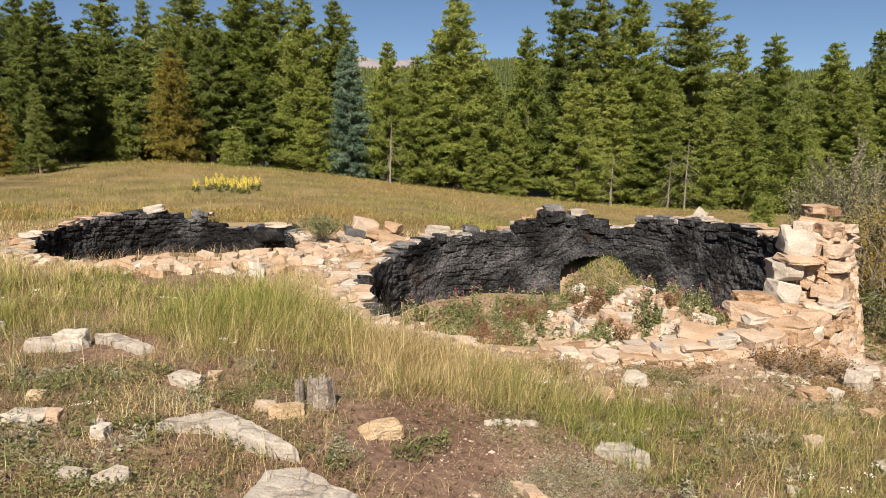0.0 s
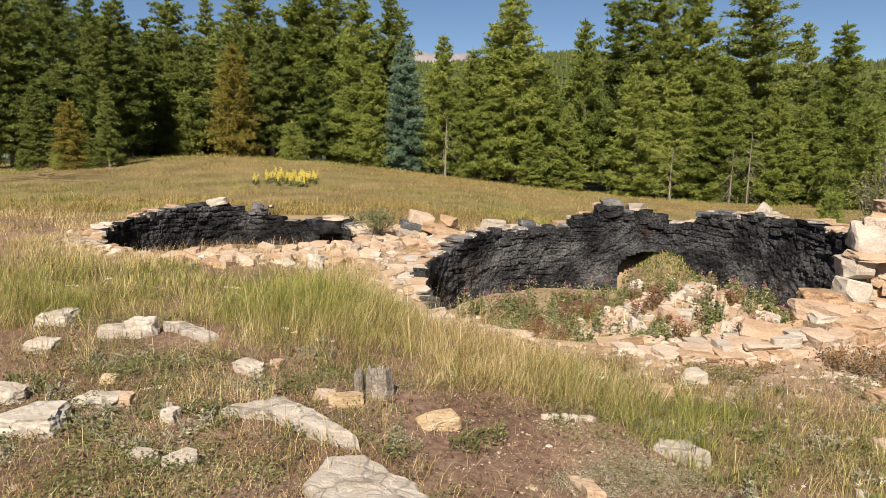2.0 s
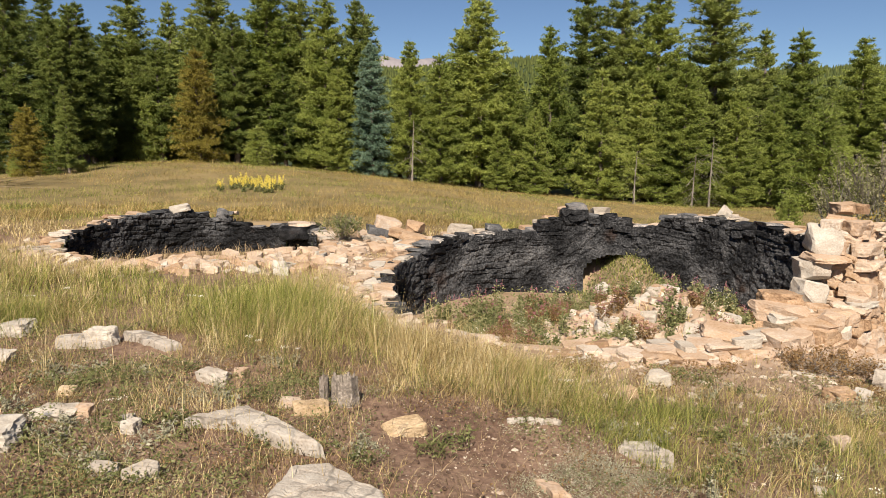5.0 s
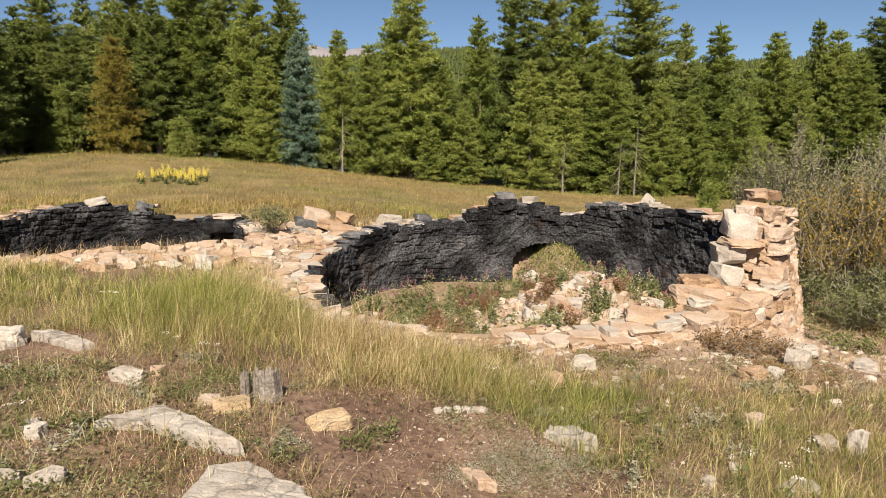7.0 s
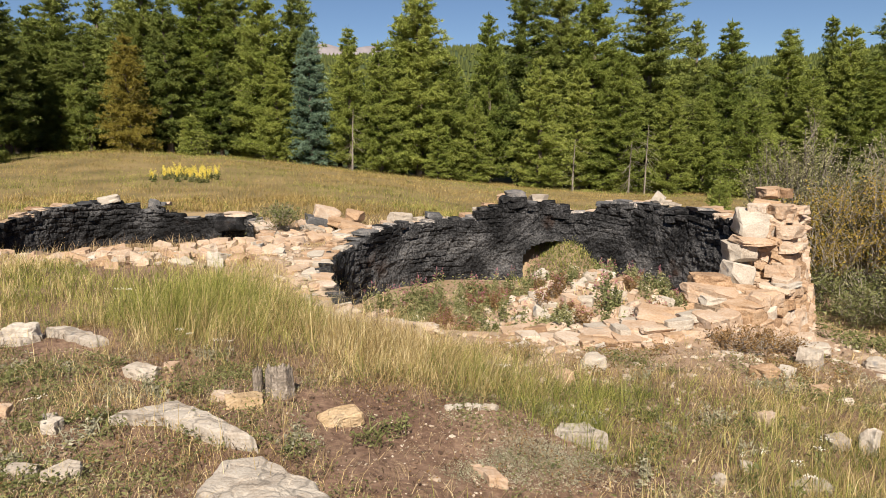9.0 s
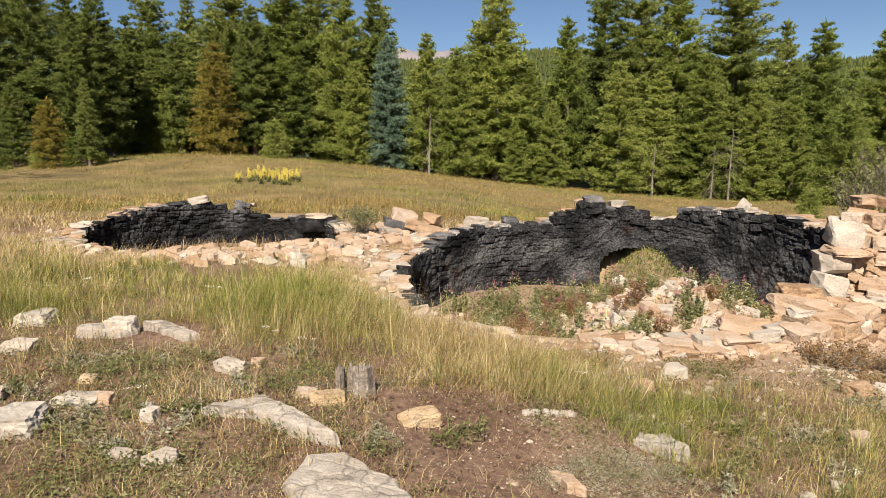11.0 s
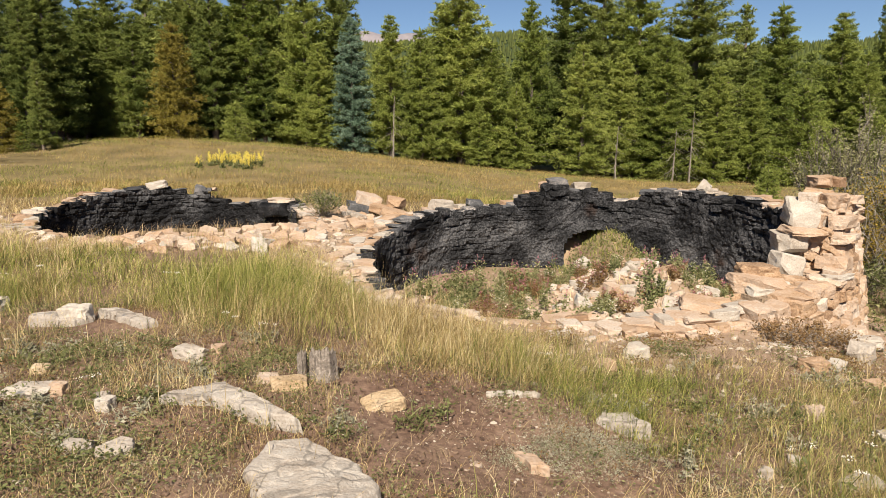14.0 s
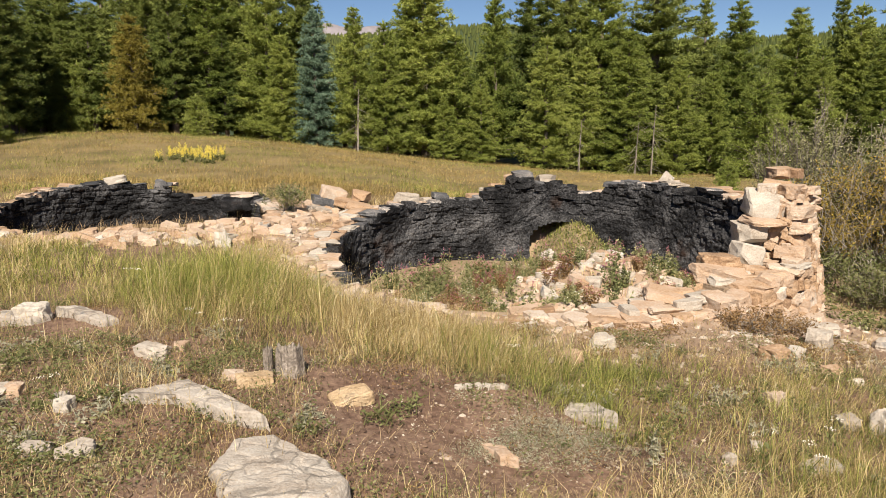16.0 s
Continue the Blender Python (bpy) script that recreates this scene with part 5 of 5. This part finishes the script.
def stems_mesh(name, paths, radius, material):
    """Thin tapering three-sided stems along bent paths."""
    verts, faces = [], []
    for path in paths:
        path = [np.array(p, float) for p in path]
        for j, p in enumerate(path):
            r = radius * (1 - 0.75 * j / (len(path) - 1))
            for q in range(3):
                a = 2.094 * q
                verts.append(p + np.array((math.cos(a) * r, math.sin(a) * r, 0)))
            if j:
                i = len(verts) - 6
                faces.extend([(i + q, i + (q + 1) % 3, i + 3 + (q + 1) % 3, i + 3 + q) for q in range(3)])
    return mesh_from(name, verts, faces, material)


def shrub(name, label, seed, height, radius, stems, leaves, leaf, material):
    """Many bent stems from one foot, with leaves along their upper lengths."""
    r = np.random.default_rng(seed)
    root = tagged(new(name), label, "shrub", "shrubs beside the kilns")
    paths, pts = [], []
    for _ in range(stems):
        a, out = r.uniform(0, 6.283), radius * math.sqrt(r.uniform(0.02, 1))
        h = height * r.uniform(0.55, 1.05) * (1 - 0.35 * (out / radius) ** 2)
        d = np.array((math.cos(a), math.sin(a), 0)) * out
        p0, p1, p2, p3 = d * 0.12, d * 0.45 + (0, 0, h * 0.4), d * 0.8 + (0, 0, h * 0.75), d + (r.normal(0, 0.06), r.normal(0, 0.06), h)
        paths.append((p0, p1, p2, p3))
        for _ in range(3):
            t = r.uniform(0.3, 0.8)
            base = p1 + (p3 - p1) * t
            tip = base + r.normal(0, 0.22 * radius, 3) * (1, 1, 0.4) + (0, 0, 0.18 * height)
            paths.append((base, (base + tip) / 2 + r.normal(0, 0.03, 3), tip))
    for _ in range(leaves):
        path = paths[r.integers(len(paths))]
        k = r.integers(len(path) - 1)
        t = r.uniform(0, 1)
        if len(path) == 4 and k == 0:
            t = 0.6 + 0.4 * t
        pts.append(path[k] * (1 - t) + path[k + 1] * t + r.normal(0, 0.035 * radius + 0.015, 3))
    pts = np.array(pts)
    pts[:, 2] = np.maximum(pts[:, 2], 0.02)
    tagged(part("stemwork", stems_mesh("stemwork", paths, 0.004 + 0.0026 * height, M_TWIG), None, root), kind="stuff")
    tagged(part("foliage", leaflets("foliage", "", pts[:, 0], pts[:, 1], pts[:, 2], leaf * r.uniform(0.6, 1.4, len(pts)), material, 0.8), None, root), kind="stuff")
    return root


def stand(ob, x, y, turn=0.0, s=1.0, first=False, sink=0.03):
    m = pose(x, y, float(rough_land(x, y)) - sink, 0, 0, turn)
    if not first:
        ob = copy_thing(ob, m)
    ob.matrix_basis = m @ Matrix.Diagonal((s, s, s, 1))
    return ob


willow = shrub("willow_shrub", "dense olive-green willow shrub beside the tall kiln wall", 1, 2.0, 1.0, 70, 11000, 0.052, M_WILLOW)
grey_willow = shrub("willow_shrub", "tall grey-green willow shrub with bare twig tips", 2, 3.0, 1.05, 60, 11000, 0.046, M_GREYLEAF)
gold_willow = shrub("willow_shrub", "willow shrub with leaves turning yellow", 3, 1.9, 0.85, 60, 6500, 0.038, M_AUTUMN)
low_willow = shrub("low_shrub", "low dark green shrub at the foot of the slope", 4, 0.95, 0.75, 40, 3200, 0.05, M_HERB)
for i, (ob, x, y, sc) in enumerate(((willow, 7.0, 10.9, 1.0), (willow, 7.6, 10.8, 1.1), (willow, 8.6, 10.6, 1.2), (willow, 9.5, 11.5, 1.2), (grey_willow, 7.6, 13.4, 1.0), (grey_willow, 9.2, 13.0, 1.0),
                                    (grey_willow, 10.6, 13.4, 1.05), (gold_willow, 6.1, 10.4, 1.0), (gold_willow, 7.3, 9.9, 0.8), (gold_willow, 7.0, 10.4, 1.1), (gold_willow, 8.1, 10.1, 1.0), (gold_willow, 9.0, 10.9, 1.1), (low_willow, 6.4, 9.2, 0.9), (low_willow, 7.2, 9.1, 1.1), (low_willow, 7.9, 9.5, 1.2),
                                    (low_willow, 5.75, 9.9, 0.9), (low_willow, 6.5, 8.4, 0.85), (low_willow, 7.3, 8.1, 0.95), (low_willow, 6.0, 8.9, 0.6), (low_willow, 6.6, 7.4, 0.5), (willow, 8.9, 9.4, 0.9), (grey_willow, 8.4, 11.8, 0.85))):
    stand(ob, x, y, i * 67, sc, i in (0, 4, 7, 12))
bush = shrub("small_bush", "small round green bush between the kilns", 5, 0.55, 0.50, 30, 1500, 0.045, M_HERB)
stand(bush, -2.35, 13.35, 0, 1.0, True)
mat_bush = shrub("low_shrub", "dry brownish mat-like shrub below the wall", 6, 0.22, 0.42, 30, 1600, 0.03, M_REDLEAF)
stand(mat_bush, 3.35, 6.75, 0, 1.0, True)
stand(mat_bush, 3.75, 6.85, 80, 0.8)
stand(mat_bush, 1.05, 6.35, 40, 0.6)


def flower_plant(name, label, group, seed, height, leaves, leaf, spike, petals, green, bunch=0.03, size=0.02, stalks=3, flat=False, leaf_top=0.82):
    """A few leafy stalks, each ending in a spike or flat head of small flowers."""
    r = np.random.default_rng(seed)
    root = tagged(new(name), label, "wildflower", group)
    paths, lp, fp = [], [], []
    for _ in range(stalks):
        foot = r.normal(0, 0.05, 3) * (1, 1, 0)
        h = height * r.uniform(0.7, 1.1)
        top = foot + r.normal(0, 0.07, 3) * (1, 1, 0) + (0, 0, h)
        mid = (foot + top) / 2 + r.normal(0, 0.02, 3)
        paths.append((foot, mid, top))
        for _ in range(leaves):
            t = r.uniform(0.08, leaf_top)
            lp.append(foot + (top - foot) * t + r.normal(0, 0.02, 3))
        for _ in range(petals):
            if flat:
                fp.append(top + r.normal(0, bunch, 3) * (1, 1, 0.12))
            else:
                t = r.uniform(1 - spike, 1.0)
                fp.append(foot + (top - foot) * t + r.normal(0, bunch, 3) * (1 - 0.6 * (t - 1 + spike) / spike))
    lp, fp = np.array(lp), np.array(fp)
    tagged(part("stemwork", stems_mesh("stemwork", paths, 0.006, green), None, root), kind="stuff")
    tagged(part("foliage", leaflets("foliage", "", lp[:, 0], lp[:, 1], lp[:, 2], leaf * r.uniform(0.6, 1.3, len(lp)), green, 0.6), None, root), kind="stuff")
    if petals:
        colour = {"fireweed": M_PINK, "yarrow": M_WHITE, "seeding_fireweed": M_WHITE}.get(name, M_YELLOW)
        tagged(part("bloom", leaflets("bloom", "", fp[:, 0], fp[:, 1], fp[:, 2], size * r.uniform(0.7, 1.3, len(fp)), colour, 0.8), None, root), kind="stuff")
    return root


M_WEED = mat("fireweed_leaves", [(0.0, (0.07, 0.085, 0.028)), (0.5, (0.17, 0.18, 0.07)), (1.0, (0.36, 0.33, 0.18))], scale=4, fine=20, island=0.7, rand=0.4, bump=0, rough=0.65, trans=0.25)
weeds = [flower_plant("fireweed", "fireweed with pink flower spikes among the rubble", "fireweed in the kiln", 1, 0.62, 70, 0.055, 0.26, 26, M_WEED, 0.02, 0.024),
         flower_plant("fireweed", "leafy green fireweed among the rubble", "fireweed in the kiln", 2, 0.36, 70, 0.045, 0.2, 0, M_WEED, stalks=8),
         flower_plant("fireweed", "reddening fireweed gone to seed", "fireweed in the kiln", 3, 0.36, 60, 0.042, 0.3, 16, M_REDLEAF, stalks=7),
         flower_plant("seeding_fireweed", "fireweed gone to white seed fluff among the rubble", "fireweed in the kiln", 8, 0.34, 55, 0.042, 0.5, 6, M_WEED, 0.05, 0.026, stalks=7)]
spots = [(0, -0.30, 11.0), (0, 0.15, 11.2), (0, 0.95, 11.6), (0, 1.75, 11.8), (0, 3.6, 11.6), (0, -0.1, 10.2), (1, -0.55, 10.6), (1, -0.7, 10.1), (1, 4.3, 10.6), (1, 4.0, 11.0), (1, 1.4, 11.4), (1, 1.8, 11.3), (1, 2.1, 11.9)]
rw = random.Random(31)
for k in range(16):
    spots.append((k % 3, rw.uniform(-0.6, 4.2), rw.uniform(10.4, 11.6)))
for _ in range(24):
    spots.append((rw.choice((0, 1, 1, 2)), rw.uniform(-0.6, 1.4), rw.uniform(8.9, 10.6)))
for _ in range(120):
    a, r = rw.uniform(0, 6.283), 2.6 * math.sqrt(rw.random())
    spots.append((rw.choice((1, 1, 1, 2, 2, 2, 3, 0)), 1.95 + r * math.cos(a), 10.1 + 0.85 * r * math.sin(a)))
seen = set()
for k, x, y in spots:
    stand(weeds[k], x, y, rw.uniform(0, 360), rw.uniform(0.5, 0.95), k not in seen, 0.0)
    seen.add(k)
gold = flower_plant("goldenrod", "tall plant with bright yellow flower spikes in the meadow", "yellow flowers in the meadow", 4, 0.60, 22, 0.12, 0.45, 60, M_WEED, 0.03, 0.042, 4, False, 0.45)
for k in range(38):
    x, y = rw.uniform(-7.9, -6.1), rw.uniform(22.6, 25.0)
    stand(gold, x, y, rw.uniform(0, 360), rw.uniform(0.5, 0.85), k == 0)
yarrow = flower_plant("yarrow", "white flat-headed yarrow in the grass", "yarrow on the knoll", 5, 0.30, 14, 0.04, 0.1, 16, M_HERB, 0.016, 0.013, 2, True)
for k, (x, y) in enumerate(((-1.60, 5.25), (-1.30, 5.05), (-4.4, 6.9), (-4.2, 7.2), (2.0, 3.75), (2.55, 3.95), (2.2, 3.55), (2.9, 3.6), (3.1, 4.0), (-2.6, 6.6), (0.7, 5.0), (-2.05, 3.9))):
    stand(yarrow, x, y, k * 50, 0.9 + 0.03 * k % 0.3, k == 0)

forbs = [flower_plant("small_herb", "small leafy grey-green herb on the soil", "herbs on the knoll", 6, 0.10, 26, 0.026, 0.2, 0, M_SAGE, stalks=8),
         flower_plant("small_herb", "small leafy olive herb on the soil", "herbs on the knoll", 7, 0.11, 28, 0.028, 0.2, 0, M_HERB, stalks=7)]
near = [(0, -0.60, 3.74), (0, -0.52, 3.80), (1, -0.22, 3.98), (1, -0.62, 3.64), (1, -0.14, 4.06), (0, 1.0, 4.75), (0, 1.15, 4.62), (1, 1.35, 4.7), (1, 2.6, 4.75), (1, 2.35, 5.9), (1, 2.1, 6.15), (0, 2.5, 7.0), (1, 1.9, 6.5)]
near += [(rw.randrange(2), rw.uniform(-3.4, -1.3), rw.uniform(3.2, 5.2)) for _ in range(34)] + [(rw.randrange(2), rw.uniform(1.2, 4.2), rw.uniform(3.5, 6.6)) for _ in range(26)]
for k, (v, x, y) in enumerate(near):
    stand(forbs[v], x, y, k * 41, rw.uniform(0.6, 1.15), v not in [n[0] for n in near[:k]], 0.01)

# low growth over the floor of the large kiln
n = 9000
turn, out = field.uniform(0, 6.283, n), 2.75 * np.sqrt(field.uniform(0, 1, n))
sx, sy = KILN_A[0] + out * np.cos(turn), KILN_A[1] + out * np.sin(turn)
thick = field.uniform(0, 1, n) < np.where(sx < 1.6, 1.0, 0.35) * (0.35 + 0.65 * smooth(0.35, 0.6, ripple(sx, sy, 2.4, 1.5)))
sx, sy = sx[thick], sy[thick]
tagged(new("kiln_floor_herbs", leaflets("kiln_floor_herbs", "", sx, sy, rough_land(sx, sy) + field.uniform(0, 0.16, len(sx)), field.uniform(0.03, 0.07, len(sx)), M_WEED)), "low green weeds covering the kiln floor", "herbs", kind="stuff")
# plants on the earth that slid through the doorway
n = 5200
sx, sy = field.normal(3.0, 0.45, n), field.uniform(11.8, 14.2, n)
tagged(new("doorway_herbs", leaflets("doorway_herbs", "", sx, sy, rough_land(sx, sy) + field.uniform(0, 0.07, n), field.uniform(0.02, 0.06, n), M_HERB)), "green and yellowing herbs on the earth in the doorway", "herbs", kind="stuff")
loose(ROCK_PALE, 4, 2.45, 12.75, 0.30, 0.24, 0.22, 20, "pale stone leaning in the doorway", 0, -20, 0.1)
n = 2600
sx, sy = field.normal(3.0, 0.42, n), field.uniform(11.6, 14.2, n)
blades("doorway_grass", "short olive grass on the earth in the doorway", sx, sy, field.uniform(0.05, 0.18, n), field.uniform(0.006, 0.014, n), field.uniform(0.3, 0.9, n), M_GREEN)
n = 1500
sx, sy = field.uniform(0.0, 4.3, n), field.uniform(8.0, 11.8, n)
blades("kiln_floor_grass", "thin dry grass among the rubble", sx, sy, field.uniform(0.05, 0.2, n), field.uniform(0.005, 0.01, n), field.uniform(0.3, 0.9, n), M_STRAW)
a, r = field.uniform(0, 6.283, 1600), 2.1 * np.sqrt(field.uniform(0, 1, 1600))
blades("kiln_floor_weeds", "dry weeds inside the low kiln", -4.9 + r * np.cos(a), 13.0 + r * np.sin(a), field.uniform(0.08, 0.34, 1600), field.uniform(0.008, 0.016, 1600), field.uniform(0.2, 0.7, 1600), M_LITTER)


def stump():
    """A weathered stump: fluted sides, a ragged hollow top and one split-off slab."""
    root = tagged(new("tree_stump"), "weathered grey split tree stump beside a stone", "tree stump")
    sides, rows = 44, 7

    def shell(bm, cx, cy, rx, ry, h, seed):
        rows_v = []
        for k in range(rows):
            ring = []
            for q in range(sides):
                a = 6.2832 * q / sides
                groove = 1 + 0.05 * math.sin(7 * a + seed) + 0.09 * noise.noise(Vector((math.cos(a) * 9, math.sin(a) * 9, seed + 7))) + 0.08 * noise.noise(Vector((math.cos(a) * 4, math.sin(a) * 4, seed)))
                top = h * (0.84 + 0.22 * noise.noise(Vector((math.cos(a) * 13, math.sin(a) * 13, seed + 9))) + 0.26 * noise.noise(Vector((math.cos(a) * 5, math.sin(a) * 5, seed + 3))))
                f = k / (rows - 2) if k < rows - 1 else 1.0
                flare = 1.22 - 0.25 * min(f, 1) ** 0.6
                inset = 0.66 if k == rows - 1 else 1.0
                z = top * f - 0.06 * (1 - f) - (0.05 if k == rows - 1 else 0)
                ring.append(bm.verts.new((cx + rx * groove * flare * inset * math.cos(a), cy + ry * groove * flare * inset * math.sin(a), z)))
            rows_v.append(ring)
        for k in range(rows - 1):
            for q in range(sides):
                bm.faces.new((rows_v[k][q], rows_v[k][(q + 1) % sides], rows_v[k + 1][(q + 1) % sides], rows_v[k + 1][q]))
        bm.faces.new(rows_v[-1])

    bm = bmesh.new()
    shell(bm, 0.035, 0, 0.082, 0.085, 0.20, 1.7)
    part("body", bm, M_DEADWOOD, root)
    bm = bmesh.new()
    shell(bm, -0.095, -0.02, 0.030, 0.050, 0.205, 4.1)
    part("split_slab", bm, M_DEADWOOD, root)
    at(root, pose(-0.83, 4.47, float(rough_land(-0.83, 4.47)), 0, 0, 0))


stump()


def dead_tree(x, y, h, seed):
    r = np.random.default_rng(seed)
    root = tagged(new("dead_tree"), "bare grey dead sapling before the pines", "dead tree")
    part("trunk", stems_mesh("trunk", [((0, 0, 0), (0.05, 0, h * 0.5), (0.12, 0, h))], 0.06, M_TWIG), None, root)
    paths = []
    for _ in range(34):
        z = r.uniform(0.1, 0.95) * h
        d = r.normal(0, 1, 3) * (1, 1, 0.2)
        d = d / np.linalg.norm(d) * r.uniform(0.3, 1.1)
        b = np.array((0.1 * z / h, 0, z))
        paths.append((b, b + d * 0.5 + (0, 0, -0.05), b + d + (0, 0, -0.18)))
    tagged(part("branchwork", stems_mesh("branchwork", paths, 0.018, M_TWIG), None, root), kind="stuff")
    at(root, pose(x, y, float(land(x, y)) - 0.05))


dead_tree(11.5, 34.2, 3.4, 1)
dead_tree(10.9, 34.8, 2.6, 2)
dead_tree(-2.6, 35.0, 3.0, 3)
dead_tree(8.2, 35.2, 2.6, 4)
for k in range(26):
    log = tagged(new("fallen_branch", stems_mesh("fallen_branch", [((0, 0, 0), (0.7, 0.05, 0.02), (1.5, 0.2, 0.05))], 0.05, M_TWIG)), "grey dead branch lying at the forest edge", "branch", "fallen branches")
    x, y = rw.uniform(-17.2, -13.8), rw.uniform(22.6, 25.2)
    at(log, pose(x, y, float(rough_land(x, y)) + 0.04, 0, rw.uniform(-6, 4), rw.uniform(-40, 40)))


def far_woods():
    """Thousands of small conifers on the distant slopes."""
    n = 12000
    az = field.uniform(-0.72, 0.82, n)
    r = np.sqrt(field.uniform(300 ** 2, 1080 ** 2, n))
    x, y = r * np.sin(az), r * np.cos(az)
    z = land(x, y)
    h = field.uniform(4.5, 8, n)
    w = h * field.uniform(0.22, 0.32, n)
    verts, faces = [], []
    for i in range(n):
        k = len(verts)
        verts.extend([(x[i] + w[i] * math.cos(a), y[i] + w[i] * math.sin(a), z[i] + 0.5) for a in (0.4, 1.65, 2.9, 4.2, 5.4)])
        verts.append((x[i], y[i], z[i] + h[i]))
        faces.extend([(k + q, k + (q + 1) % 5, k + 5) for q in range(5)])
    tagged(new("far_woods", mesh_from("far_woods", verts, faces, M_FAR)), "dark green conifer forest on the distant slopes", "forest", kind="stuff")


M_FAR = mat("distant_forest", [(0.0, (0.030, 0.042, 0.010)), (0.5, (0.055, 0.068, 0.015)), (1.0, (0.088, 0.098, 0.024))], scale=0.01, fine=0.08, island=0.7, bump=0, space="World")
far_woods()
